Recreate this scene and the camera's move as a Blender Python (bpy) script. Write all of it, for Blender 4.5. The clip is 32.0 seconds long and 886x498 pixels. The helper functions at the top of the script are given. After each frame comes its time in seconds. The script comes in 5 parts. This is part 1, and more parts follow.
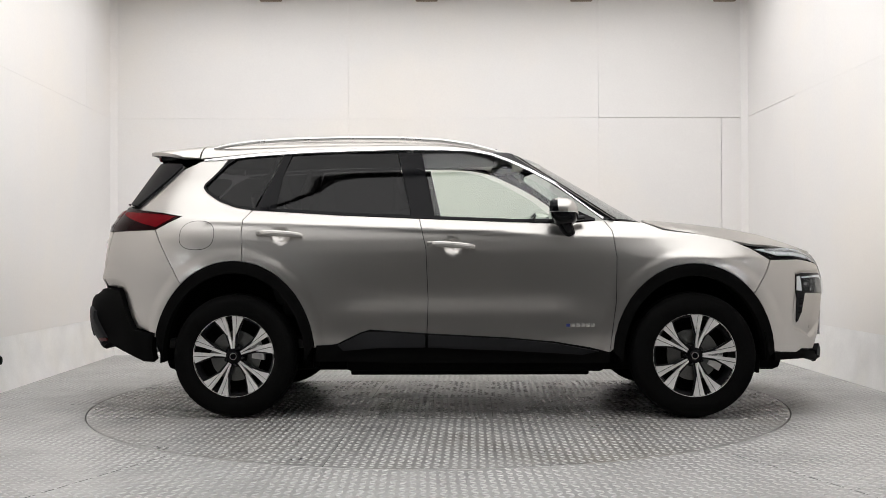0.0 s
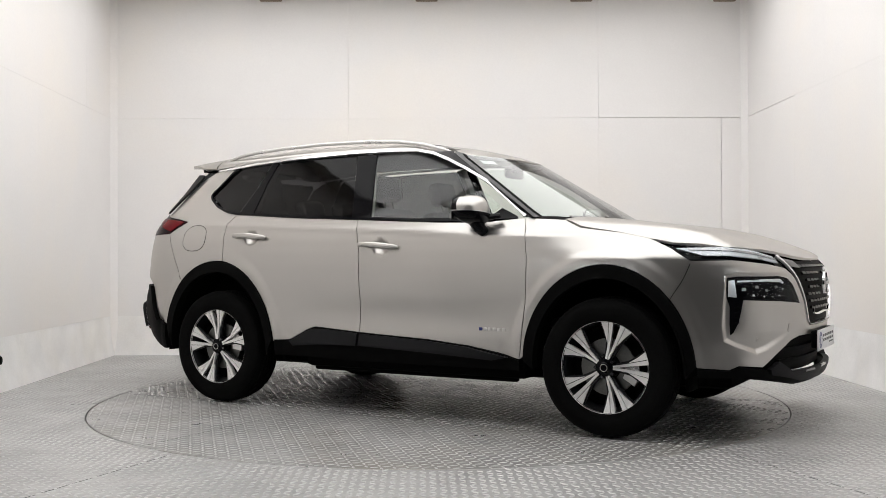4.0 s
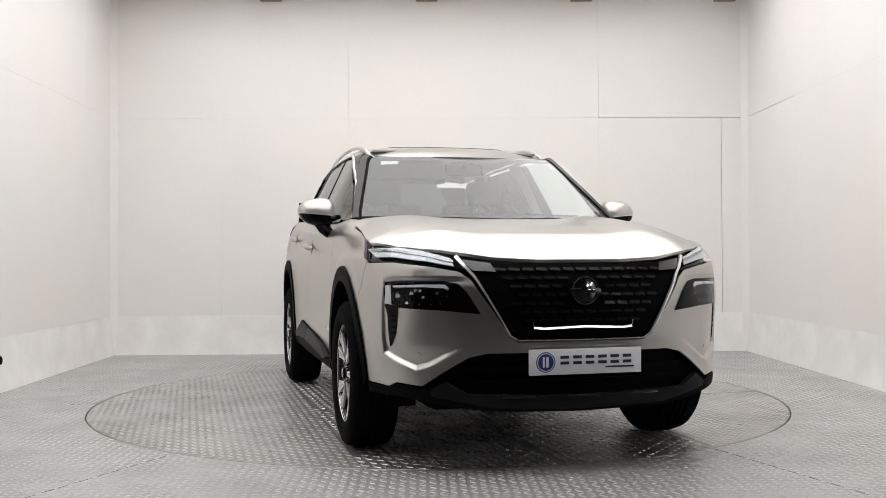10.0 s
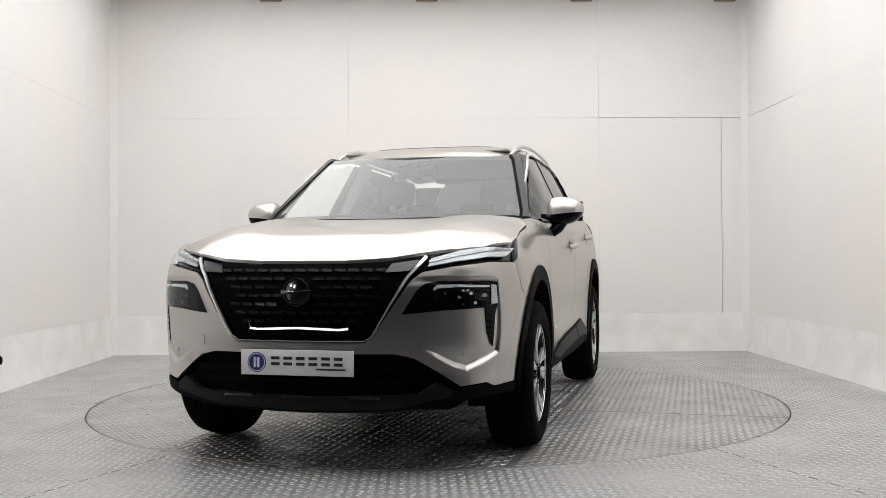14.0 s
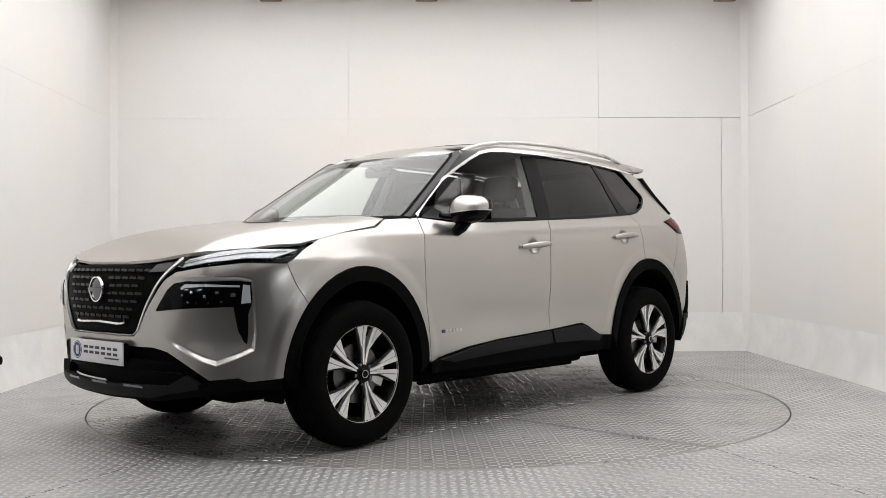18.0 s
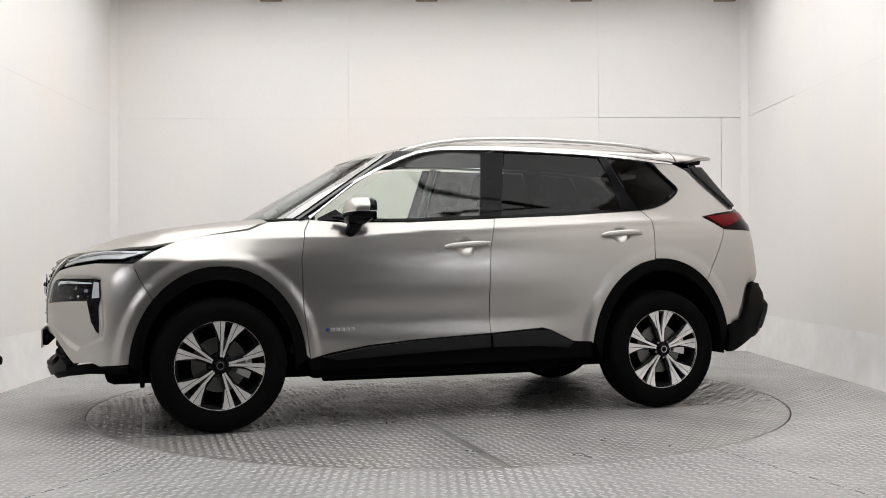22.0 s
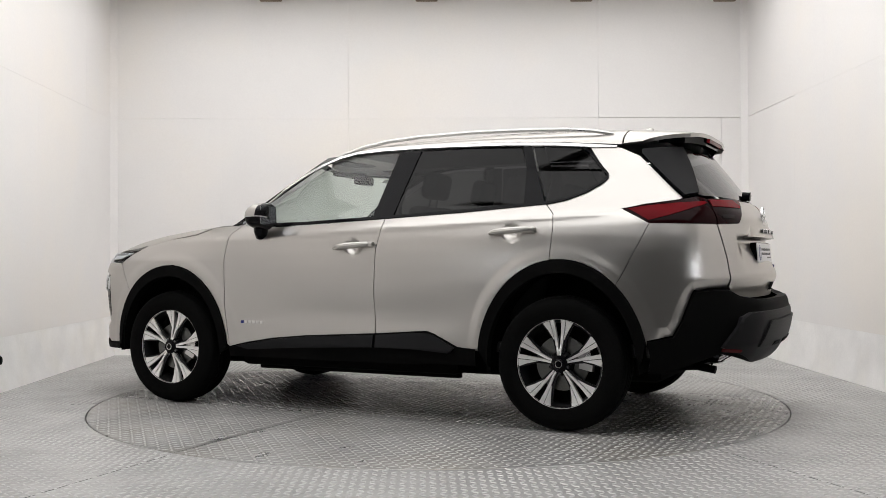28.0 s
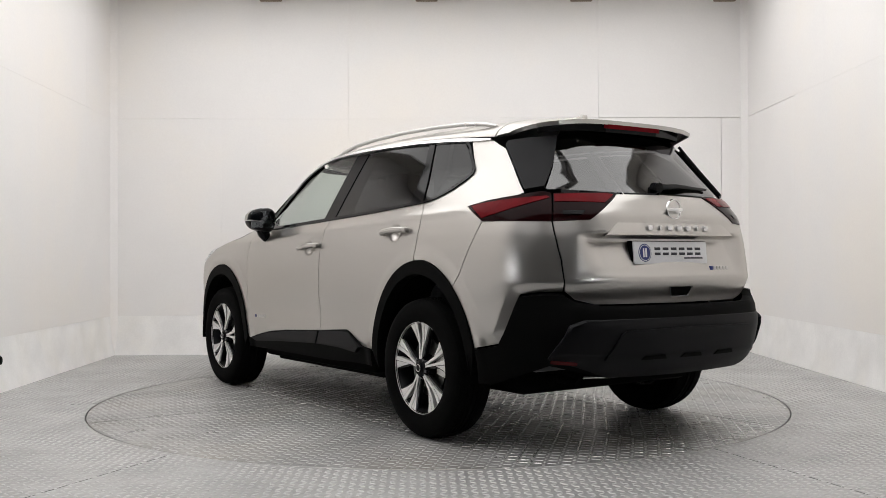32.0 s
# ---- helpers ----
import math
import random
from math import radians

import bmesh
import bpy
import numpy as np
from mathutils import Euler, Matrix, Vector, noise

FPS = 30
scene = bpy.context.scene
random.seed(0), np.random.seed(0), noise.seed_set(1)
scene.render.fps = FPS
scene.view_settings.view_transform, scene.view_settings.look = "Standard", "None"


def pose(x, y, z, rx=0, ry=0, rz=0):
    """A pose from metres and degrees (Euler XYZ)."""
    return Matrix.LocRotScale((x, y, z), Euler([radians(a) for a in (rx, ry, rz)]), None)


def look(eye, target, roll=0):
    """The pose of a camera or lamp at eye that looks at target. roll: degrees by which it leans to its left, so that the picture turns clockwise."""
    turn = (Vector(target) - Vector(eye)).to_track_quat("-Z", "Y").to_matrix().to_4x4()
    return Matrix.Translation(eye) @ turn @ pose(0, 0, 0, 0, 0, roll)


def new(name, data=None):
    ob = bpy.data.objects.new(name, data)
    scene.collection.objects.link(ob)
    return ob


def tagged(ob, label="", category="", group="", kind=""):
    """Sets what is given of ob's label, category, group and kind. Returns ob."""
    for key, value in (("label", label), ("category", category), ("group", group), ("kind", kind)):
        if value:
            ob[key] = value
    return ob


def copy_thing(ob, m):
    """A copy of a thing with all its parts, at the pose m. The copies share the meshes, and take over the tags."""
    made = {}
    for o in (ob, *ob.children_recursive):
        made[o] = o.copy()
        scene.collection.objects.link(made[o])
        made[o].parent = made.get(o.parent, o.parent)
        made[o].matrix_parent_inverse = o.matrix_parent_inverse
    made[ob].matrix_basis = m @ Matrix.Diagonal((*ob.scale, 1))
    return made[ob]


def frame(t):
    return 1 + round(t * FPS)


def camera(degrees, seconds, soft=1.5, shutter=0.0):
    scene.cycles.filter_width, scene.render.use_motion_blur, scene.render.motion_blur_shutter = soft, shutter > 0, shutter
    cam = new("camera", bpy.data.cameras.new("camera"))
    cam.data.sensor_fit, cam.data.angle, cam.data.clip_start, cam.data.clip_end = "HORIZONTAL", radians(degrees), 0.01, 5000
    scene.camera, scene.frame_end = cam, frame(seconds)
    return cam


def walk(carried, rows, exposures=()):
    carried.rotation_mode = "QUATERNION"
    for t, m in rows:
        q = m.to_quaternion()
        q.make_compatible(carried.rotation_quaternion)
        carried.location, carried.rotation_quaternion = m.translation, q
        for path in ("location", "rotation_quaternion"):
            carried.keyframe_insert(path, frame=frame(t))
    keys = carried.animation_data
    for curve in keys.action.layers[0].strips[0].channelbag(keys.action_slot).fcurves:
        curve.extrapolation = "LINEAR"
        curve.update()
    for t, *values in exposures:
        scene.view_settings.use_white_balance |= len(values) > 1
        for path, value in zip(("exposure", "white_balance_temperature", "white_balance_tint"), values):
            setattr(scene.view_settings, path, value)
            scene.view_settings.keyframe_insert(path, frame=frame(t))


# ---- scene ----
cam = camera(49.2, 32.0, soft=0.35)
EYE = (0.034, -6.568, 0.942)
walk(cam, [(0, look(EYE, (0.034, 3.432, 1.040), -0.30)), (32.0, look(EYE, (0.034, 3.432, 1.040), -0.30))],
     exposures=[(0, 0.93), (6.0, 0.90), (8.0, 0.93), (12.0, 0.91), (19.0, 0.94), (24.0, 0.90), (31.0, 0.84), (32.0, 0.84)])

# ---- world and light ----
world = bpy.data.worlds.new("world")
scene.world = world
world.use_nodes = True
world.node_tree.nodes["Background"].inputs[0].default_value = (0.9, 0.95, 1.0, 1)
world.node_tree.nodes["Background"].inputs[1].default_value = 0.01


CEIL = 3.62
# added fill lights, out of view above and behind the camera
FILL_BOXES = [(-1.7, -5.9, 3.55), (1.7, -5.9, 3.55)]


# ---- materials ----
def material(name, colour, rough=0.5, metal=0.0, grain=0.0, scale=40.0, bump=0.0, coat=0.0, spec=0.5, stain=0.0, stain_scale=3.0,
             emit=0.0, rough_var=0.0, rand=0.0):
    m = bpy.data.materials.new(name)
    m.use_nodes = True
    nt = m.node_tree
    p = nt.nodes["Principled BSDF"]
    p.inputs["Base Color"].default_value = (*colour, 1)
    p.inputs["Roughness"].default_value = rough
    p.inputs["Metallic"].default_value = metal
    p.inputs["Coat Weight"].default_value = coat
    p.inputs["Coat Roughness"].default_value = 0.04
    p.inputs["Specular IOR Level"].default_value = spec
    if emit:
        p.inputs["Emission Color"].default_value = (*colour, 1)
        p.inputs["Emission Strength"].default_value = emit
    co = nt.nodes.new("ShaderNodeTexCoord")

    def noise_at(sc, detail=6.0):
        n = nt.nodes.new("ShaderNodeTexNoise")
        n.inputs["Scale"].default_value, n.inputs["Detail"].default_value = sc, detail
        nt.links.new(co.outputs["Object"], n.inputs["Vector"])
        return n
    col = None
    if grain or stain or rand:
        last = None
        for amount, sc in ((grain, scale), (stain, stain_scale)):
            if not amount:
                continue
            n = noise_at(sc)
            r = nt.nodes.new("ShaderNodeMapRange")
            r.inputs["From Min"].default_value, r.inputs["From Max"].default_value = 0.3, 0.7
            r.inputs["To Min"].default_value, r.inputs["To Max"].default_value = 1 - amount, 1 + amount
            nt.links.new(n.outputs["Fac"], r.inputs["Value"])
            if last is None:
                last = r.outputs["Result"]
            else:
                mu = nt.nodes.new("ShaderNodeMath")
                mu.operation = "MULTIPLY"
                nt.links.new(last, mu.inputs[0])
                nt.links.new(r.outputs["Result"], mu.inputs[1])
                last = mu.outputs[0]
        if rand:
            oi = nt.nodes.new("ShaderNodeObjectInfo")
            r = nt.nodes.new("ShaderNodeMapRange")
            r.inputs["To Min"].default_value, r.inputs["To Max"].default_value = 1 - rand, 1 + rand
            nt.links.new(oi.outputs["Random"], r.inputs["Value"])
            if last is None:
                last = r.outputs["Result"]
            else:
                mu = nt.nodes.new("ShaderNodeMath")
                mu.operation = "MULTIPLY"
                nt.links.new(last, mu.inputs[0])
                nt.links.new(r.outputs["Result"], mu.inputs[1])
                last = mu.outputs[0]
        v = nt.nodes.new("ShaderNodeVectorMath")
        v.operation = "SCALE"
        v.inputs[0].default_value = colour
        nt.links.new(last, v.inputs["Scale"])
        nt.links.new(v.outputs[0], p.inputs["Base Color"])
    if rough_var:
        n = noise_at(stain_scale * 2.3)
        r = nt.nodes.new("ShaderNodeMapRange")
        r.inputs["From Min"].default_value, r.inputs["From Max"].default_value = 0.3, 0.7
        r.inputs["To Min"].default_value, r.inputs["To Max"].default_value = rough - rough_var, rough + rough_var
        nt.links.new(n.outputs["Fac"], r.inputs["Value"])
        nt.links.new(r.outputs["Result"], p.inputs["Roughness"])
    if bump:
        n = noise_at(scale, 3.0)
        b = nt.nodes.new("ShaderNodeBump")
        b.inputs["Strength"].default_value, b.inputs["Distance"].default_value = bump, 0.002
        nt.links.new(n.outputs["Fac"], b.inputs["Height"])
        nt.links.new(b.outputs["Normal"], p.inputs["Normal"])
    return m


def pane_material(name, tint, gloss=0.02, base=0.04, edge=0.92):
    m = bpy.data.materials.new(name)
    m.use_nodes = True
    nt = m.node_tree
    nt.nodes.remove(nt.nodes["Principled BSDF"])
    t = nt.nodes.new("ShaderNodeBsdfTransparent")
    t.inputs["Color"].default_value = (*tint, 1)
    gl = nt.nodes.new("ShaderNodeBsdfGlossy")
    gl.inputs["Roughness"].default_value = gloss
    lw = nt.nodes.new("ShaderNodeLayerWeight")
    lw.inputs["Blend"].default_value = 0.5
    pw = nt.nodes.new("ShaderNodeMath")
    pw.operation = "POWER"
    pw.inputs[1].default_value = 4.5
    nt.links.new(lw.outputs["Facing"], pw.inputs[0])
    fr = nt.nodes.new("ShaderNodeMath")
    fr.operation = "MULTIPLY_ADD"
    fr.inputs[1].default_value, fr.inputs[2].default_value = edge, base
    nt.links.new(pw.outputs[0], fr.inputs[0])
    mx = nt.nodes.new("ShaderNodeMixShader")
    nt.links.new(fr.outputs[0], mx.inputs[0])
    nt.links.new(t.outputs[0], mx.inputs[1])
    nt.links.new(gl.outputs[0], mx.inputs[2])
    nt.links.new(mx.outputs[0], nt.nodes["Material Output"].inputs["Surface"])
    return m


PAINT = material("champagne_paint", (0.485, 0.469, 0.450), rough=0.29, metal=0.94, grain=0.05, scale=900, coat=0.3, stain=0.015, stain_scale=2.0)
PAINT.node_tree.nodes["Principled BSDF"].inputs["Specular Tint"].default_value = (0.95, 0.93, 0.90, 1)
CLAD = material("black_plastic", (0.003, 0.003, 0.003), rough=0.6, spec=0.04, grain=0.15, scale=300, bump=0.15, stain=0.1, stain_scale=6)
CLAD2 = material("charcoal_plastic", (0.008, 0.008, 0.009), rough=0.5, spec=0.12, grain=0.12, scale=300, bump=0.12, stain=0.1, stain_scale=6)
GLOSS = material("gloss_black", (0.003, 0.003, 0.004), rough=0.07, spec=0.11, stain=0.05, stain_scale=5)
DARK = material("underbody_black", (0.003, 0.003, 0.003), rough=0.9, spec=0.05, grain=0.2, scale=30)
CHROME = material("chrome", (0.82, 0.82, 0.83), rough=0.08, metal=1.0, rough_var=0.03)
DCHROME = material("dark_chrome", (0.16, 0.16, 0.17), rough=0.12, metal=1.0, rough_var=0.03)
SATIN = material("satin_silver", (0.62, 0.61, 0.60), rough=0.3, metal=0.9, rough_var=0.05, stain=0.04)
MACHINED = material("machined_alloy", (0.80, 0.79, 0.78), rough=0.33, metal=0.55, grain=0.06, scale=250, rough_var=0.06)
ALLOYDARK = material("dark_alloy", (0.008, 0.008, 0.009), rough=0.3, spec=0.25, stain=0.1)
RUBBER = material("tyre_rubber", (0.0035, 0.0035, 0.0035), rough=0.85, spec=0.05, grain=0.25, scale=120, bump=0.25, stain=0.15, stain_scale=9)
STEEL = material("brake_steel", (0.13, 0.13, 0.125), rough=0.35, metal=1.0, grain=0.1, scale=90)
RED = material("red_lens", (0.12, 0.003, 0.006), rough=0.15, spec=0.05, stain=0.12, stain_scale=14)
REFLECTOR = material("dim_red_reflector", (0.06, 0.003, 0.004), rough=0.15, spec=0.2, stain=0.1)
DRED = material("smoked_red_lens", (0.010, 0.0015, 0.002), rough=0.08, coat=0.0, spec=0.06, stain=0.15, stain_scale=14)
CLEAR = pane_material("clear_lens", (0.93, 0.95, 0.96), 0.01, base=0.01, edge=0.5)
LAMPREF = material("lamp_reflector", (0.64, 0.66, 0.68), rough=0.3, metal=0.3, rough_var=0.05)
GREENGLASS = pane_material("green_tinted_glass", (0.78, 0.84, 0.79), base=0.07)
SCREENGLASS = pane_material("coated_windscreen_glass", (0.74, 0.80, 0.80), base=0.125)
PRIVACY = pane_material("privacy_glass", (0.034, 0.034, 0.037), base=0.022)
SEAT = material("charcoal_fabric", (0.035, 0.035, 0.038), rough=0.9, grain=0.2, scale=400, bump=0.2, stain=0.1)
TRIM = material("interior_plastic", (0.04, 0.04, 0.042), rough=0.65, grain=0.15, scale=200, bump=0.1)
HEADLINER = material("grey_headlining", (0.30, 0.295, 0.285), rough=0.95, grain=0.08, scale=300, bump=0.1)
PLATEW = material("plate_white", (0.72, 0.72, 0.74), rough=0.3, stain=0.03, grain=0.03, scale=60)
NAVY = material("print_navy", (0.02, 0.03, 0.16), rough=0.4)
INK = material("print_black", (0.02, 0.02, 0.03), rough=0.4)
WALL = material("painted_board", (0.86, 0.840, 0.828), rough=0.6, grain=0.012, scale=60, stain=0.025, stain_scale=1.1, bump=0.06, rough_var=0.08)
SKIRT = material("white_skirting", (0.90, 0.886, 0.875), rough=0.5, grain=0.025, scale=70, stain=0.06, stain_scale=4.0, rough_var=0.1)
SEAM = material("board_joint", (0.10, 0.09, 0.08), rough=0.9, grain=0.3, scale=20)
CEILING = material("ceiling_paint", (0.72, 0.70, 0.66), rough=0.8, grain=0.02, stain=0.03)
# tones of the unseen surround, set for the paint's reflections and fill
UNSEENTOP = material("dark_unseen_top", (0.05, 0.05, 0.055), rough=0.9, grain=0.2, stain=0.2)
UNSEENWALL = material("grey_unseen_wall", (0.17, 0.168, 0.165), rough=0.9, grain=0.15, stain=0.2)
FLOORM = material("worn_steel_plate", (0.37, 0.368, 0.364), rough=0.42, metal=0.35, grain=0.10, scale=35, stain=0.16, stain_scale=2.2, bump=0.15, rough_var=0.12)
OUTERTREAD = material("dull_tread", (0.51, 0.507, 0.502), rough=0.42, metal=0.3, grain=0.12, scale=50, stain=0.18, stain_scale=1.6, rough_var=0.1)
TABLEM = material("dark_worn_plate", (0.29, 0.288, 0.283), rough=0.38, metal=0.45, grain=0.12, scale=35, stain=0.25, stain_scale=1.8, bump=0.15, rough_var=0.12)
DIMCHROME = material("dim_chrome", (0.38, 0.38, 0.385), rough=0.2, metal=0.8, rough_var=0.04)
TREADM = material("worn_tread", (0.56, 0.557, 0.552), rough=0.28, metal=0.62, grain=0.12, scale=50, stain=0.16, stain_scale=2.2, rough_var=0.1)
JOINT = material("plate_joint_grey", (0.06, 0.06, 0.058), rough=0.8, grain=0.3, scale=40)
# near-black so that the bumpers reflect a dark foreground
UNSEENFLOOR = material("dark_unseen_floor", (0.035, 0.035, 0.036), rough=0.85, grain=0.15, scale=30, stain=0.2, stain_scale=1.5, bump=0.1)
PIT = material("pit_black", (0.01, 0.01, 0.01), rough=0.9, grain=0.2)
GLOWPANEL = material("led_diffuser", (1.0, 0.992, 0.985), rough=0.5, emit=1.0)
GLOWFRONT = material("led_diffuser_front", (1.0, 0.992, 0.985), rough=0.5, emit=1.20)
# weak glow of the added fill boxes
GLOWFILL = material("fill_box_cloth", (1.0, 0.992, 0.985), rough=0.7, emit=0.3)
GLOWSPOT = material("lamp_lens_glow", (0.93, 0.97, 1.0), rough=0.5, emit=22.0)
BRIGHT = material("bright_trim", (0.78, 0.78, 0.78), rough=0.22, metal=0.7, rough_var=0.04)
PILLAR = material("pillar_black", (0.008, 0.008, 0.009), rough=0.25, spec=0.3, stain=0.05)
PIANO = material("grey_gloss_panel", (0.02, 0.02, 0.023), rough=0.12, spec=0.5, coat=0.2, stain=0.05)
REARGLASS = pane_material("tinted_rear_glass", (0.09, 0.092, 0.098), base=0.13)
BARBLACK = material("bar_black", (0.006, 0.006, 0.006), rough=0.2, spec=0.15)
GRILLEBLACK = material("grille_black", (0.002, 0.002, 0.002), rough=0.5, spec=0.03, stain=0.1)
TIMBER = material("brown_timber", (0.30, 0.24, 0.18), rough=0.8, grain=0.2, scale=30, stain=0.1)
STICKER = material("paper_sticker", (0.75, 0.75, 0.72), rough=0.6, grain=0.05)
MIRRORG = material("mirror_glass", (0.35, 0.36, 0.38), rough=0.01, metal=1.0)


def warm_patches(m, tint, scale):
    """Lets broad uneven patches of a material take a warmer tint."""
    nt = m.node_tree
    p = nt.nodes["Principled BSDF"]
    co = nt.nodes.new("ShaderNodeTexCoord")
    n = nt.nodes.new("ShaderNodeTexNoise")
    n.inputs["Scale"].default_value, n.inputs["Detail"].default_value, n.inputs["Roughness"].default_value = scale, 5.0, 0.6
    r = nt.nodes.new("ShaderNodeMapRange")
    r.inputs["From Min"].default_value, r.inputs["From Max"].default_value = 0.45, 0.68
    mix = nt.nodes.new("ShaderNodeMix")
    mix.data_type = "RGBA"
    mix.inputs["A"].default_value, mix.inputs["B"].default_value = (1, 1, 1, 1), (*tint, 1)
    times = nt.nodes.new("ShaderNodeVectorMath")
    times.operation = "MULTIPLY"
    nt.links.new(co.outputs["Object"], n.inputs["Vector"])
    nt.links.new(n.outputs["Fac"], r.inputs["Value"])
    nt.links.new(r.outputs["Result"], mix.inputs["Factor"])
    nt.links.new(p.inputs["Base Color"].links[0].from_socket, times.inputs[0])
    nt.links.new(mix.outputs["Result"], times.inputs[1])
    nt.links.new(times.outputs[0], p.inputs["Base Color"])


warm_patches(WALL, (1.0, 0.975, 0.935), 0.55)
warm_patches(SKIRT, (1.0, 0.985, 0.95), 1.4)
warm_patches(TABLEM, (1.0, 0.95, 0.86), 1.3)


# ---- mesh helpers ----
def link_mesh(name, verts, faces, mat, parent=None, label="", smooth=True, normals=None):
    me = bpy.data.meshes.new(name)
    me.from_pydata([tuple(map(float, v)) for v in verts], [], [list(map(int, f)) for f in faces])
    me.materials.append(mat)
    me.polygons.foreach_set("use_smooth", [smooth] * len(me.polygons))
    if normals is not None:
        me.normals_split_custom_set(normals)
    ob = new(name, me)
    if parent is not None:
        ob.parent = parent
    if label:
        ob["label"] = label
    return ob


def part(name, bm, mat, parent, label="", smooth=30):
    """Links a bmesh as one mesh under a thing or a part; smooth: the angle up to which edges are smoothed."""
    bmesh.ops.recalc_face_normals(bm, faces=bm.faces[:])
    me = bpy.data.meshes.new(name)
    bm.to_mesh(me)
    bm.free()
    me.materials.append(mat)
    if smooth:
        me.polygons.foreach_set("use_smooth", [True] * len(me.polygons))
        me.set_sharp_from_angle(angle=radians(smooth))
    ob = new(name, me)
    if parent is not None:
        ob.parent = parent
    if label:
        ob["label"] = label
    return ob


def box(x0, x1, y0, y1, z0, z1, bevel=0.0, seg=2, bm=None):
    b = bmesh.new()
    r = bmesh.ops.create_cube(b, size=1)
    for v in r["verts"]:
        v.co = Vector((x0 + (v.co.x + 0.5) * (x1 - x0), y0 + (v.co.y + 0.5) * (y1 - y0), z0 + (v.co.z + 0.5) * (z1 - z0)))
    if bevel:
        bmesh.ops.bevel(b, geom=b.edges[:], offset=bevel, segments=seg, affect="EDGES", profile=0.5)
    if bm is None:
        return b
    me = bpy.data.meshes.new("t")
    b.to_mesh(me)
    b.free()
    bm.from_mesh(me)
    bpy.data.meshes.remove(me)
    return bm


def lathe(profile, n=48, axis="y"):
    """A turned form: profile rows of (radius, height along the axis)."""
    bm = bmesh.new()
    rings = []
    for r, h in profile:
        ring = []
        for i in range(n):
            a = 2 * math.pi * i / n
            c, s = r * math.cos(a), r * math.sin(a)
            ring.append(bm.verts.new((c, h, s) if axis == "y" else (c, s, h)))
        rings.append(ring)
    for a, b in zip(rings, rings[1:]):
        for i in range(n):
            bm.faces.new((a[i], a[(i + 1) % n], b[(i + 1) % n], b[i]))
    return bm


def tube(points, radius, n=8, squash=1.0):
    """A closed-ended bar along points."""
    bm = bmesh.new()
    pts = [Vector(p) for p in points]
    rings = []
    for i, p in enumerate(pts):
        d = (pts[min(i + 1, len(pts) - 1)] - pts[max(i - 1, 0)]).normalized()
        up = Vector((0, 0, 1)) if abs(d.z) < 0.9 else Vector((1, 0, 0))
        a = d.cross(up).normalized()
        b = a.cross(d).normalized()
        r = radius[i] if isinstance(radius, (list, tuple)) else radius
        rings.append([bm.verts.new(p + a * (r * math.cos(2 * math.pi * k / n)) + b * (r * squash * math.sin(2 * math.pi * k / n))) for k in range(n)])
    for a, b in zip(rings, rings[1:]):
        for k in range(n):
            bm.faces.new((a[k], a[(k + 1) % n], b[(k + 1) % n], b[k]))
    bm.faces.new(rings[0])
    bm.faces.new(rings[-1])
    return bm


def prism(outline, y0, y1, bevel=0.0):
    """An outline in x and z drawn out from y0 to y1."""
    bm = bmesh.new()
    a = [bm.verts.new((x, y0, z)) for x, z in outline]
    b = [bm.verts.new((x, y1, z)) for x, z in outline]
    bm.faces.new(a)
    bm.faces.new(b)
    n = len(outline)
    for i in range(n):
        bm.faces.new((a[i], a[(i + 1) % n], b[(i + 1) % n], b[i]))
    if bevel:
        bmesh.ops.bevel(bm, geom=bm.edges[:], offset=bevel, segments=2, affect="EDGES", profile=0.5)
    return bm


# ---- the setting ----
BACK_L, BACK_R = (-3.222, 3.015), (3.066, 3.139)
LEFT_F, RIGHT_F = (-2.945, -4.25), (3.121, -4.25)
R_TABLE = 2.246


def wall(name, a, b, h, thick, mat, label):
    """An upright wall from a to b; its inner face lies on that line, its body to the left of it."""
    ax, ay = a
    bx, by = b
    d = Vector((bx - ax, by - ay, 0)).normalized()
    n = Vector((-d.y, d.x, 0)) * thick
    bm = bmesh.new()
    q = [(ax, ay), (bx, by), (bx + n.x, by + n.y), (ax + n.x, ay + n.y)]
    lo = [bm.verts.new((x, y, -0.05)) for x, y in q]
    hi = [bm.verts.new((x, y, h)) for x, y in q]
    bm.faces.new(lo)
    bm.faces.new(hi)
    for i in range(4):
        bm.faces.new((lo[i], lo[(i + 1) % 4], hi[(i + 1) % 4], hi[i]))
    return tagged(part(name, bm, mat, None, smooth=0), label, "wall", kind="structure")


TOE = 0.03      # how far the skirting's foot stands out from the boards
BOARD = 0.014


def out_line(a, b, d):
    """The line from a to b moved outwards (to its right) by d, and drawn past its ends by as much."""
    v = Vector((b[0] - a[0], b[1] - a[1])).normalized()
    n = Vector((v.y, -v.x))
    return tuple(Vector(a) + n * d - v * d), tuple(Vector(b) + n * d + v * d)


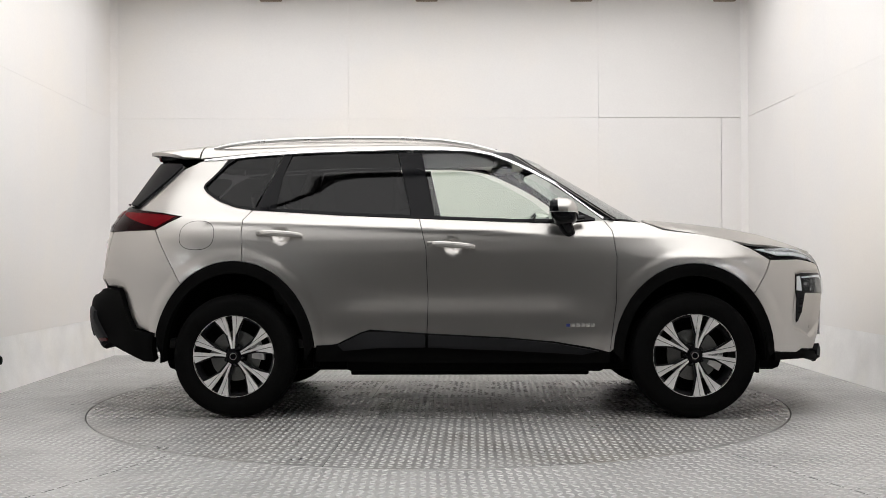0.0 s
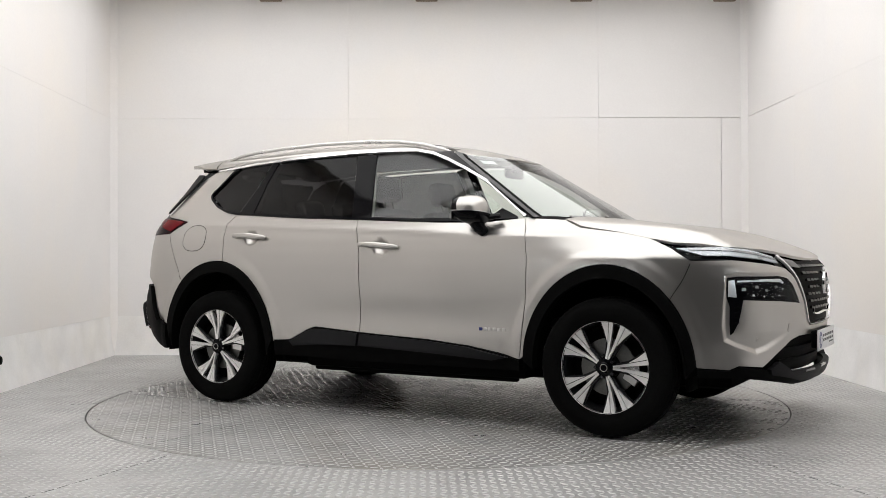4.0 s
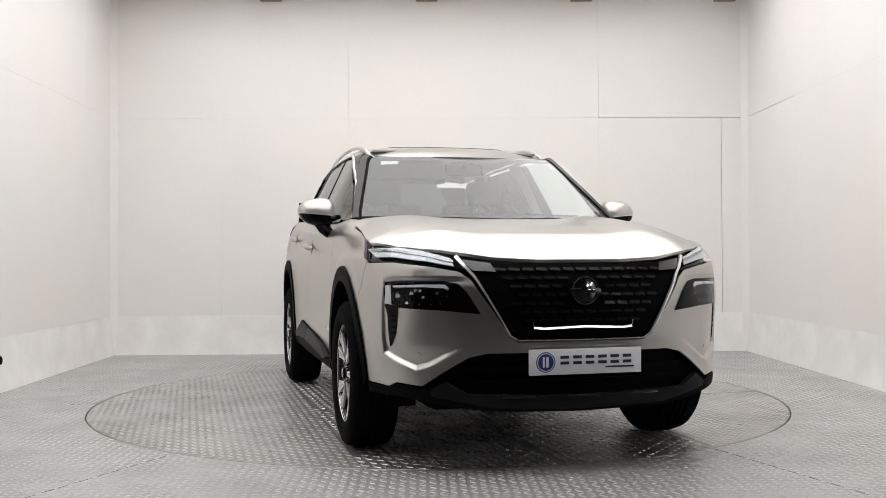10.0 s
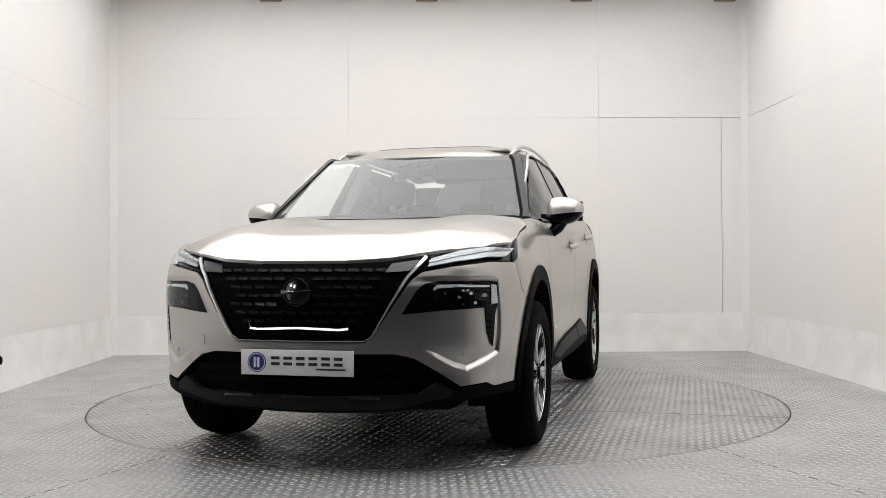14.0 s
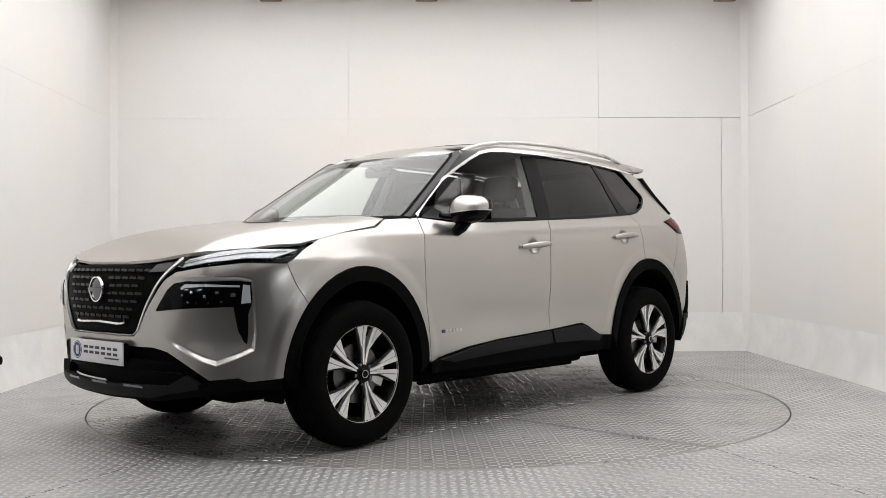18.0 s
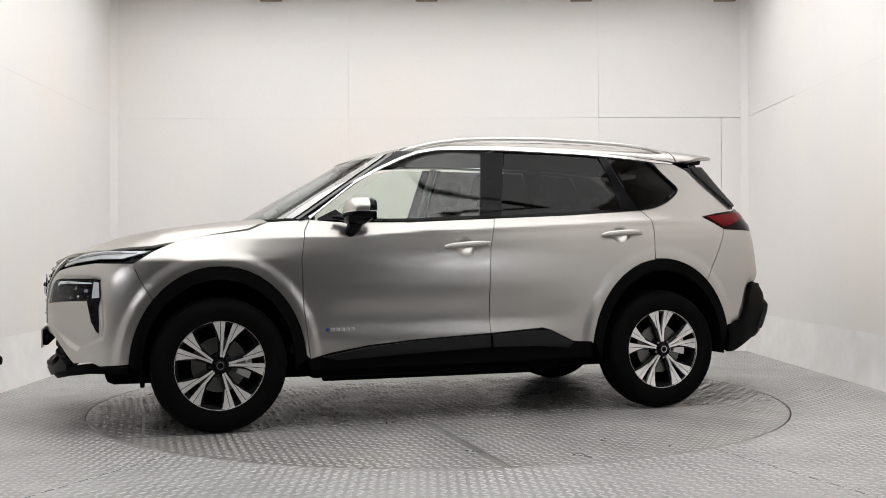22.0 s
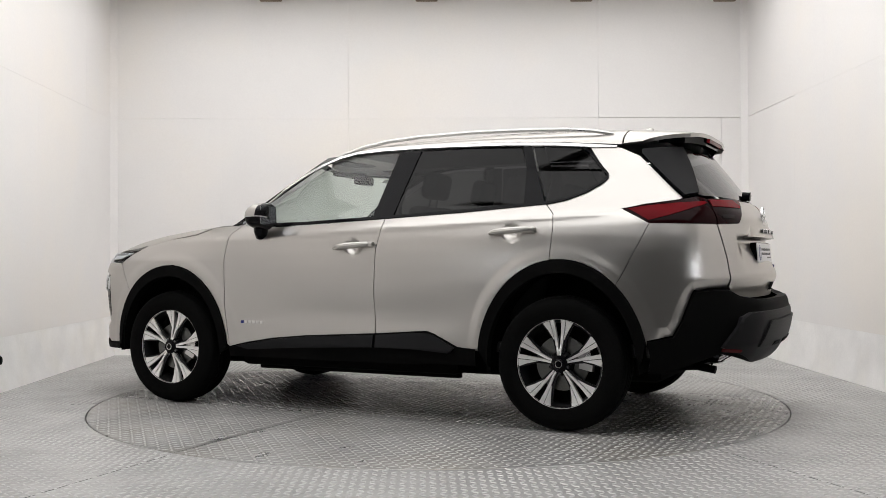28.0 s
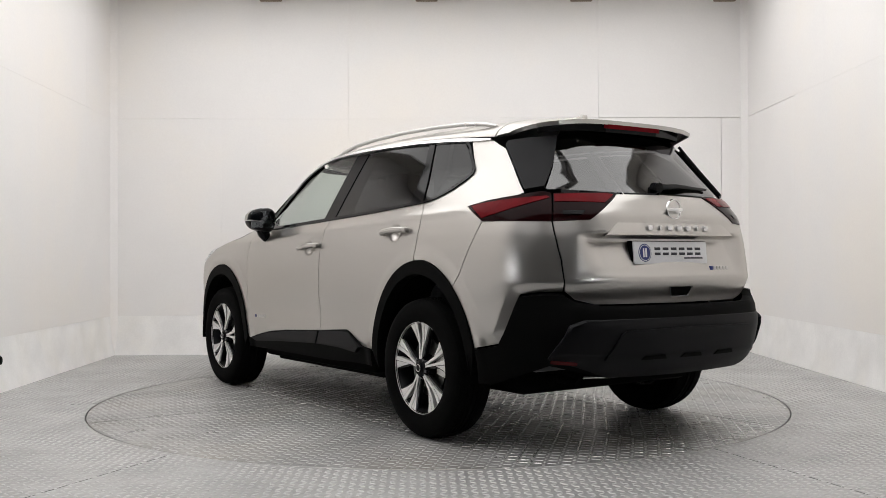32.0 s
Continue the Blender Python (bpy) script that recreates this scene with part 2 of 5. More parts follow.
def board_wall(name, a, b, rows, label):
    """A wall faced with boards: rows of (bottom, top, joints as shares of the length, width of the joints)."""
    pa, pb = out_line(a, b, TOE + BOARD)
    w = wall(name, pa, pb, CEIL, -0.12, WALL, label)
    qa, qb = out_line(a, b, TOE)
    A, B = Vector(qa), Vector(qb)
    d = (B - A).normalized()
    n = Vector((d.y, -d.x))
    L = (B - A).length
    for z0, z1, cuts, *slack in rows:
        ends = [(0.0, 0.0)] + cuts + [(1.0, 0.0)]
        for (u0, g0), (u1, g1) in zip(ends, ends[1:]):
            p, q = A + d * (u0 * L + g0 / 2), A + d * (u1 * L - g1 / 2)
            top = z1 - (slack[0][1] if slack and slack[0][0] <= (u0 + u1) / 2 <= slack[0][2] else 0.0)
            bm = bmesh.new()
            e = 0.0005
            ring = [(p, 1.0), (q, 1.0), (q, 0.0), (p, 0.0)]
            lo = [bm.verts.new((*(r + n * (BOARD * (1 - k) + 0.0003)), z0)) for r, k in ring]
            hi = [bm.verts.new((*(r + n * (BOARD * (1 - k) + 0.0003)), top)) for r, k in ring]
            bm.faces.new(lo)
            bm.faces.new(hi)
            for i in range(4):
                bm.faces.new((lo[i], lo[(i + 1) % 4], hi[(i + 1) % 4], hi[i]))
            bmesh.ops.bevel(bm, geom=bm.edges[:], offset=e, segments=1, affect="EDGES")
            part("board", bm, WALL, w, smooth=0)
    # sloping skirting
    bm = bmesh.new()
    ext = d * 0.03
    prof = [(TOE * (1 - (1 - k / 10) ** 2), 0.388 * k / 10) for k in range(11)] + [(TOE + 0.003, 0.388), (TOE + 0.003, 0.0)]
    r0 = [bm.verts.new((*(Vector(a) - ext + n * k), z)) for k, z in prof]
    r1 = [bm.verts.new((*(Vector(b) + ext + n * k), z)) for k, z in prof]
    bm.faces.new(r0)
    bm.faces.new(r1)
    for i in range(len(prof)):
        bm.faces.new((r0[i], r0[(i + 1) % len(prof)], r1[(i + 1) % len(prof)], r1[i]))
    part("skirting", bm, SKIRT, w, "brighter white coved skirting", smooth=40)
    return w


board_wall("wall_back", BACK_R, BACK_L, [(0.389, 2.3495, [(0.040, 0.006), (0.235, 0.0012), (0.630, 0.0008), (0.83, 0.0008)], (0.0, 0.005, 0.235)), (2.3505, CEIL, [(0.235, 0.002), (0.630, 0.0018)])],
           "cream painted board wall with fine open joints")
board_wall("wall_left", BACK_L, LEFT_F, [(0.389, 2.3496, [(0.261, 0.0010), (0.573, 0.0012), (0.82, 0.0012)]), (2.3505, CEIL, [(0.1043, 0.0015), (0.452, 0.002), (0.76, 0.002)])], "cream painted board wall beside the turntable")
board_wall("wall_right", RIGHT_F, BACK_R, [(0.389, 2.3498, [(0.16, 0.0012), (0.425, 0.002), (0.8255, 0.0010)], (0.868, 0.005, 1.0)), (2.3505, CEIL, [(0.22, 0.0012), (0.521, 0.002), (0.739, 0.0010)])], "cream painted board wall with an open joint")
for (cx, cy), sg in ((BACK_L, 1), (BACK_R, -1)):
    bm = bmesh.new()
    q = [(cx - sg * 0.05, cy - 0.055), (cx + sg * 0.042, cy + 0.05), (cx - sg * 0.05, cy + 0.05)]
    lo = [bm.verts.new((x, y, 0.0)) for x, y in q]
    hi = [bm.verts.new((x, y, CEIL)) for x, y in q]
    bm.faces.new(lo)
    bm.faces.new(hi)
    for i in range(3):
        bm.faces.new((lo[i], lo[(i + 1) % 3], hi[(i + 1) % 3], hi[i]))
    tagged(part("trim_corner", bm, WALL, None, smooth=0), "narrow cream corner board between two walls", "corner trim", kind="structure")
# added surround beyond the open side, out of view; the car's paint reflects it
wall("wall_behind", (7.0, -11.0), (-7.0, -11.0), 4.2, 0.15, UNSEENWALL, "unseen grey wall behind the open side, for reflections")
wall("wall_far_left", (-7.0, -11.0), (-7.0, -4.25), 4.2, 0.15, UNSEENWALL, "unseen grey wall beyond the open side")
wall("wall_far_right", (7.0, -4.25), (7.0, -11.0), 4.2, 0.15, UNSEENWALL, "unseen grey wall beyond the open side")
wall("wall_return_left", (-7.0, -4.25), (-3.1, -4.25), 4.2, 0.12, UNSEENWALL, "unseen grey return beside the studio wall")
wall("wall_return_right", (3.27, -4.25), (7.0, -4.25), 4.2, 0.12, UNSEENWALL, "unseen grey return beside the studio wall")
tagged(part("ceiling", box(-3.4, 3.3, -4.37, 3.3, CEIL, CEIL + 0.1), CEILING, None, smooth=0), "off-white painted ceiling over the turntable", "ceiling", kind="structure")
tagged(part("ceiling_far", box(-7.2, 7.2, -11.2, -4.37, 4.2, 4.3), UNSEENTOP, None, smooth=0), "unseen dark ceiling beyond the studio", "ceiling", kind="structure")
tagged(part("trim_front", box(-7.2, 7.2, -4.37, -4.25, CEIL + 0.1, 4.3), UNSEENTOP, None, smooth=0), "unseen dark board over the studio opening", "trim", kind="structure")


def ceiling_light(hx, hy, glow, label):
    """A stretched light ceiling in a slim frame."""
    e = new("ceiling_light")
    bm = bmesh.new()
    for b in ((-hx, hx, -hy, -hy + 0.03), (-hx, hx, hy - 0.03, hy), (-hx, -hx + 0.03, -hy + 0.03, hy - 0.03), (hx - 0.03, hx, -hy + 0.03, hy - 0.03)):
        box(*b, -0.05, 0.0, bm=bm)
    part("frame", bm, SATIN, e)
    part("diffuser", box(-hx + 0.031, hx - 0.031, -hy + 0.031, hy - 0.031, -0.03, -0.01), glow, e)
    return tagged(e, label, "ceiling light", "studio ceiling lights")


ceiling_light(2.90, 2.25, GLOWPANEL, "wide stretched light ceiling, switched on").matrix_basis = pose(0, 0.24, CEIL)
ceiling_light(2.92, 1.05, GLOWFRONT, "narrower stretched light ceiling, switched on").matrix_basis = pose(0, -3.08, CEIL)


# an added fill light with no known source; it stays out of view
def softbox():
    e = new("softbox")
    part("housing", box(-1.32, 1.32, -0.57, 0.57, 0.0, 0.16, 0.03), CLAD, e)
    part("cloth", box(-1.28, 1.28, -0.53, 0.53, -0.012, -0.002), GLOWFILL, e)
    for x in (-0.9, 0.9):
        part("hanger", tube([(x, 0, 0.14), (x, 0.16, 0.82)], 0.012, 8), STEEL, e)
    return tagged(e, "unseen black softbox with a glowing white cloth, added as fill light", "softbox", "studio softboxes")


def stand_lamp():
    """Two small round lamp heads on a tripod stand; the heads look along +y."""
    e = new("studio_lamp")
    part("pole", tube([(0, 0, 0.35), (0, 0, 1.30)], 0.014, 10), CLAD, e)
    for k in range(3):
        a = 2 * math.pi * k / 3 + 0.5
        part("leg", tube([(0, 0, 0.55), (0.32 * math.cos(a), 0.32 * math.sin(a), 0.01)], 0.010, 8), CLAD, e)
    part("crossbar", tube([(-0.17, 0, 1.30), (0.17, 0, 1.30)], 0.012, 8), CLAD, e)
    for x in (-0.17, 0.17):
        bm = lathe([(0.001, -0.12), (0.05, -0.11), (0.075, 0.0), (0.080, 0.03), (0.076, 0.03), (0.072, 0.0)], 24)
        bmesh.ops.translate(bm, verts=bm.verts[:], vec=(x, 0, 1.30))
        h = part("lamp_head", bm, CLAD, e)
        bm = lathe([(0.001, 0.012), (0.074, 0.010), (0.074, 0.002), (0.001, 0.002)], 24)
        bmesh.ops.translate(bm, verts=bm.verts[:], vec=(x, 0, 1.30))
        part("lamp_lens", bm, GLOWSPOT, h)
    return tagged(e, "black two-headed studio lamp on a tripod, switched on", "studio lamp", "studio lamps")


stand = stand_lamp()
stand.matrix_basis = pose(-2.62, -4.35, 0, 0, 0, -38)
copy_thing(stand, pose(2.78, -4.35, 0, 0, 0, 38))
boxes = softbox()
boxes.matrix_basis = pose(*FILL_BOXES[0], 38, 0, 0)
copy_thing(boxes, pose(*FILL_BOXES[1], 38, 0, 0))

for bx in (-1.67, -0.117, 1.435, 2.88):
    b = part("ceiling_bracket", box(-0.11, 0.11, -0.10, 0.0, 3.515, CEIL, 0.01), TIMBER, None)
    b.matrix_basis = pose(bx, 3.11 + 0.0197 * bx, 0)
    tagged(b, "small brown timber bracket at the head of the wall", "bracket", "ceiling brackets")

b = lathe([(0.001, 0.05), (0.028, 0.048), (0.036, 0.035), (0.040, 0.0)], 24)
b = part("wall_stop", b, RUBBER, None)
b.matrix_basis = pose(-3.135, 0.262, 0.238, 0, 0, -88)
tagged(b, "small black rubber stop on the skirting", "wall stop")

# floor: one sheet with a round opening for the turntable
N = 144
fx0, fx1, fy0, fy1 = -3.4, 3.4, -3.08, 3.4
ring_i, ring_j, ring_o = [], [], []
for i in range(N):
    a = 2 * math.pi * i / N
    c, s = math.cos(a), math.sin(a)
    k = min((fx1 if c > 0 else -fx0) / max(abs(c), 1e-9), (fy1 if s > 0 else -fy0) / max(abs(s), 1e-9))
    ring_i.append(((R_TABLE + 0.004) * c, (R_TABLE + 0.004) * s, 0))
    ring_j.append(((R_TABLE + 0.004) * c, (R_TABLE + 0.004) * s, -0.08))
    ring_o.append((k * c, k * s, 0))
fv = ring_i + ring_o + ring_j
ff = [(i, N + i, N + (i + 1) % N, (i + 1) % N) for i in range(N)] + [(2 * N + i, i, (i + 1) % N, 2 * N + (i + 1) % N) for i in range(N)]
floor = tagged(link_mesh("floor", fv, ff, FLOORM, smooth=False), "grey worn steel tread-plate floor", "floor", kind="structure")
# added dark floor, starting just below the view, to darken low reflections
tagged(link_mesh("floor_far", [(-7, -11, 0), (7, -11, 0), (7, -3.08, 0), (-7, -3.08, 0)], [(0, 1, 2, 3)], UNSEENFLOOR, smooth=False), "unseen dark floor before the studio, for low reflections", "floor", kind="structure")
tagged(part("pit", lathe([(0.01, -0.09), (R_TABLE + 0.05, -0.09), (R_TABLE + 0.05, -0.075)], 96, "z"), PIT, None), "dark pit under the turntable", "pit", kind="structure")

# turntable
table = new("turntable")
tagged(table, "round steel tread-plate turntable set flush in the floor", "turntable")
part("disc", lathe([(0.01, -0.06), (R_TABLE - 0.004, -0.06), (R_TABLE - 0.004, -0.003), (R_TABLE - 0.007, 0.0), (0.01, 0.0)], 144, "z"), TABLEM, table)


def treads(name, x0, x1, y0, y1, keep, turn, pitch, parent, label, mat=None, high=0.0030):
    """Raised bars of tread plate, alternately turned, as one mesh."""
    c, s = math.cos(turn), math.sin(turn)
    nx, ny = int((x1 - x0) / pitch), int((y1 - y0) / pitch)
    gx, gy = np.meshgrid(np.arange(nx), np.arange(ny), indexing="ij")
    px, py = x0 + (gx.ravel() + 0.5) * pitch, y0 + (gy.ravel() + 0.5) * pitch
    odd = (gx.ravel() + gy.ravel()) % 2
    wx, wy = px * c - py * s, px * s + py * c
    ok = keep(wx, wy)
    wx, wy, odd = wx[ok], wy[ok], odd[ok]
    ang = turn + np.where(odd == 1, math.pi / 4, -math.pi / 4)
    base = np.array([(-0.5, -0.16), (0.0, -0.5), (0.5, -0.16), (0.5, 0.16), (0.0, 0.5), (-0.5, 0.16)])
    L, Wd, h = pitch * 0.92, pitch * 0.38, high
    lo = base * (L, Wd)
    hi = base * (L * 0.78, Wd * 0.62)
    shape = np.r_[np.c_[lo, np.full(6, 0.0003)], np.c_[hi, np.full(6, h)]]
    ca, sa = np.cos(ang)[:, None], np.sin(ang)[:, None]
    X = wx[:, None] + shape[None, :, 0] * ca - shape[None, :, 1] * sa
    Y = wy[:, None] + shape[None, :, 0] * sa + shape[None, :, 1] * ca
    Z = np.broadcast_to(shape[None, :, 2], X.shape)
    V = np.stack([X, Y, Z], -1).reshape(-1, 3)
    F = []
    quads = [(i, (i + 1) % 6, 6 + (i + 1) % 6, 6 + i) for i in range(6)]
    top = (6, 7, 8, 9, 10, 11)
    for k in range(len(wx)):
        o = 12 * k
        for q in quads:
            F.append((q[0] + o, q[1] + o, q[2] + o, q[3] + o))
        F.append(tuple(j + o for j in top))
    me = bpy.data.meshes.new(name)
    me.from_pydata(V.tolist(), [], F)
    me.materials.append(mat or TREADM)
    ob = new(name, me)
    ob.parent = parent
    return tagged(ob, label, kind="stuff")


def inside_room(x, y):
    return (np.hypot(x, y) > R_TABLE + 0.016) & (x > -3.2 + 0.037 * (3.0 - y)) & (x < 3.05) & (y < 3.0 + 0.0197 * (x + 3.2))


treads("floor_tread", -4.2, 4.2, -4.2, 4.2, lambda x, y: inside_room(x, y) & (y > -3.06), 0.02, 0.042, floor, "raised bars of the steel tread plate", OUTERTREAD, 0.0027)
# turntable plates: strips with fine joints, their bars turned differently
for k, (y0, y1) in enumerate(((-2.25, -0.88), (-0.88, 0.0), (0.0, 0.88), (0.88, 2.25))):
    treads("plate_tread", -2.6, 2.6, -2.6, 2.6, lambda x, y, y0=y0, y1=y1: (np.hypot(x, y) < R_TABLE - 0.018) & (y > y0 + 0.012) & (y < y1 - 0.012) & (np.abs(x - (0.35 if k % 2 else -0.45)) > 0.012), (0.0, 0.03, -0.02, 0.0)[k], (0.042, 0.046, 0.046, 0.042)[k], table,
           "raised bars of the turntable's plates", (OUTERTREAD, TREADM, TREADM, OUTERTREAD)[k], (0.0018, 0.0030, 0.0030, 0.0018)[k])
for pts in ([(-2.0, -0.88), (2.0, -0.88)], [(-2.24, 0.0), (2.24, 0.0)], [(-2.0, 0.88), (2.0, 0.88)], [(-0.45, -2.19), (-0.45, -0.88)], [(0.35, -0.88), (0.35, 0.0)], [(-0.45, 0.0), (-0.45, 0.88)], [(0.35, 0.88), (0.35, 2.21)]):
    (ax, ay), (bx, by) = pts
    if ay == by:
        part("plate_joint", box(ax, bx, ay - 0.0013, ay + 0.0013, -0.002, 0.0007), JOINT, table, "dark joint between plates", smooth=0)
    else:
        part("plate_joint", box(ax - 0.0013, ax + 0.0013, ay + 0.003, by - 0.003, -0.002, 0.0007), JOINT, table, "dark joint between plates", smooth=0)
# joints of the floor's plates that run out from the turntable
for (ax, ay), (bx, by) in (((-1.28, -1.86), (-1.85, -3.25)), ((1.36, -1.80), (1.9, -3.25)), ((-2.247, -0.20), (-2.42, -0.24)), ((0.9, 2.08), (0.92, 3.0))):
    d = Vector((bx - ax, by - ay, 0)).normalized()
    n = Vector((-d.y, d.x, 0)) * 0.002
    bm = bmesh.new()
    lo = [bm.verts.new(Vector((x, y, -0.001)) + n * sg) for x, y, sg in ((ax, ay, 1), (bx, by, 1), (bx, by, -1), (ax, ay, -1))]
    hi = [bm.verts.new(Vector((x, y, 0.0008)) + n * sg) for x, y, sg in ((ax, ay, 1), (bx, by, 1), (bx, by, -1), (ax, ay, -1))]
    bm.faces.new(lo)
    bm.faces.new(hi)
    for i in range(4):
        bm.faces.new((lo[i], lo[(i + 1) % 4], hi[(i + 1) % 4], hi[i]))
    part("floor_joint", bm, JOINT, floor, "dark joint between floor plates", smooth=0)


# ---- the car: its outer skin ----
# car space: x forward, y to its left, z up, origin on the ground midway between the axles
WB = 1.3525
HUB_Z, HUB_Y = 0.360, 0.90
X0F, X0R = 1.2, -1.25
PF, QF, PR, QR = 4.6, 0.42, 5.0, 0.40


def curve(rows):
    xs, ys = np.array([r[0] for r in rows], float), np.array([r[1] for r in rows], float)
    gx = np.linspace(xs[0], xs[-1], 1600)
    gy = np.interp(gx, xs, ys)
    k = max(3, int(1600 * 0.035 / (xs[-1] - xs[0]) * 1.0)) | 1
    pad = np.r_[2 * gy[0] - gy[k:0:-1], gy, 2 * gy[-1] - gy[-2:-k - 2:-1]]
    w = np.hanning(2 * k + 1)
    gy = np.convolve(pad, w / w.sum(), "same")[k:-k]
    return lambda x: np.interp(x, gx, gy)


XF = curve([(0.20, 2.19), (0.27, 2.225), (0.31, 2.268), (0.36, 2.27), (0.45, 2.262), (0.60, 2.283), (0.72, 2.292), (0.82, 2.285), (0.90, 2.255), (1.0, 2.18), (1.1, 2.0), (1.7, 1.6)])
XR = curve([(0.20, -2.10), (0.30, -2.20), (0.42, -2.285), (0.60, -2.325), (0.745, -2.315), (0.825, -2.342), (0.86, -2.335), (1.04, -2.312), (1.15, -2.29),
            (1.22, -2.245), (1.27, -2.20), (1.42, -2.09), (1.60, -1.95), (1.70, -1.88)])
WZ = curve([(0.15, 0.80), (0.25, 0.855), (0.36, 0.888), (0.50, 0.898), (0.65, 0.900), (0.80, 0.9025), (0.90, 0.9010), (0.98, 0.896), (1.06, 0.885), (1.12, 0.870), (1.17, 0.851),
            (1.22, 0.824), (1.30, 0.788), (1.45, 0.715), (1.60, 0.640), (1.66, 0.60), (1.72, 0.55)])


def smooth(x, a, b):
    t = np.clip((x - a) / (b - a), 0, 1)
    return t * t * (3 - 2 * t)


def half_width(x, z):
    """The half width of the body at x and z, before the ends round off."""
    w = WZ(z)
    for cx, amount in ((WB, 0.009), (-WB, 0.010)):
        r = np.hypot((x - cx) / 0.545, (z - 0.36) / (0.622 if cx > 0 else 0.645))
        w = w + amount * (1 - smooth(r, 0.93, 1.035)) * (1 - smooth(z, 0.86, 1.06))
    w = w - 0.45 * np.maximum(z - 0.94, 0) * smooth(x, 0.75, 1.6)
    w = w - 0.085 * smooth(x, 0.15, 0.95) * smooth(z, 1.06, 1.20) * (1 - smooth(z, 1.40, 1.60))
    w = w - 0.05 * smooth(z, 1.15, 1.45) * smooth(-x, 0.6, 1.8)
    # the doors draw in above the sill
    w = w - 0.014 * np.exp(-((z - 0.60) / 0.10) ** 2) * (1 - smooth(np.abs(x), 0.5, 0.9))
    w = w + 0.005 * np.exp(-((z - (1.108 - 0.045 * x)) / 0.018) ** 2) * smooth(-x, -0.9, -0.2) * (1 - smooth(-x, 1.5, 1.75))
    return w


_u = np.r_[np.linspace(0, 0.9, 200), 1 - np.geomspace(0.1, 1e-7, 400)]
_u = np.unique(np.r_[_u, 1.0])


def _arc(p, q, a, b):
    v = np.maximum(1 - _u ** p, 0) ** q
    d = np.hypot(np.diff(_u) * a, np.diff(v) * b)
    s = np.r_[0, np.cumsum(d)]
    return s, v


SF_ARC, VF = _arc(PF, QF, 1.09, 0.92)
SR_ARC, VR = _arc(PR, QR, 1.07, 0.90)
S_FRONT = SF_ARC[-1]
S_SIDE = S_FRONT + (X0F - X0R)
S_ALL = S_SIDE + SR_ARC[-1]


def sx(x, z):
    """The skin's running coordinate at x and height z on the flank."""
    if x > X0F:
        return float(S_FRONT - np.interp((x - X0F) / (float(XF(z)) - X0F), _u, SF_ARC))
    if x < X0R:
        return float(S_SIDE + np.interp((X0R - x) / (X0R - float(XR(z))), _u, SR_ARC))
    return S_FRONT + X0F - x


def sf(y):
    """The running coordinate at y on the nose; negative on the car's right."""
    u = (1 - (abs(y) / 0.92) ** (1 / QF)) ** (1 / PF)
    return float(math.copysign(S_FRONT - np.interp(u, _u, SF_ARC), y))


def sr(y):
    """The running coordinate at y on the tail, counted from the middle of the tail."""
    u = (1 - (abs(y) / 0.90) ** (1 / QR)) ** (1 / PR)
    return float(math.copysign(SR_ARC[-1] - np.interp(u, _u, SR_ARC), y))


def skin(s, z):
    s, z = np.asarray(s, float), np.asarray(z, float)
    sign, a = np.where(s < 0, -1.0, 1.0), np.abs(s)
    uf = np.interp(S_FRONT - a, SF_ARC, _u)
    ur = np.interp(a - S_SIDE, SR_ARC, _u)
    front, rear = a < S_FRONT, a > S_SIDE
    x = np.where(front, X0F + uf * (XF(z) - X0F), np.where(rear, X0R + ur * (XR(z) - X0R), S_FRONT + X0F - a))
    v = np.where(front, np.maximum(1 - uf ** PF, 0) ** QF, np.where(rear, np.maximum(1 - ur ** PR, 0) ** QR, 1.0))
    y = half_width(x, z) * v
    return np.stack([x, sign * y, z], -1)


def tail(r, z):
    r = np.asarray(r, float)
    return skin(np.where(r < 0, -1.0, 1.0) * (S_ALL - np.abs(r)), z)


def normals_of(surf, s, z):
    e = 6e-3
    du = surf(s + e, z) - surf(s - e, z)
    dz = surf(s, z + e) - surf(s, z - e)
    n = np.cross(du, dz)
    n /= np.maximum(np.linalg.norm(n, axis=-1, keepdims=True), 1e-12)
    c = surf(s, z) - np.array([0.0, 0.0, 0.8]) * 1.0
    c[..., 0] = c[..., 0] - np.clip(c[..., 0], -1.3, 1.3)
    flip = np.sum(n * c, -1) < 0
    n[flip] *= -1
    return n


def clip_cell(poly, x0, x1, y0, y1):
    for k, lim, keep_less in ((0, x0, False), (0, x1, True), (1, y0, False), (1, y1, True)):
        out = []
        for i in range(len(poly)):
            a, b = poly[i - 1], poly[i]
            ina = a[k] <= lim if keep_less else a[k] >= lim
            inb = b[k] <= lim if keep_less else b[k] >= lim
            if ina != inb:
                t = (lim - a[k]) / (b[k] - a[k])
                p = [a[0] + t * (b[0] - a[0]), a[1] + t * (b[1] - a[1])]
                p[k] = lim
                out.append(tuple(p))
            if inb:
                out.append(b)
        poly = out
        if len(poly) < 3:
            return []
    return poly


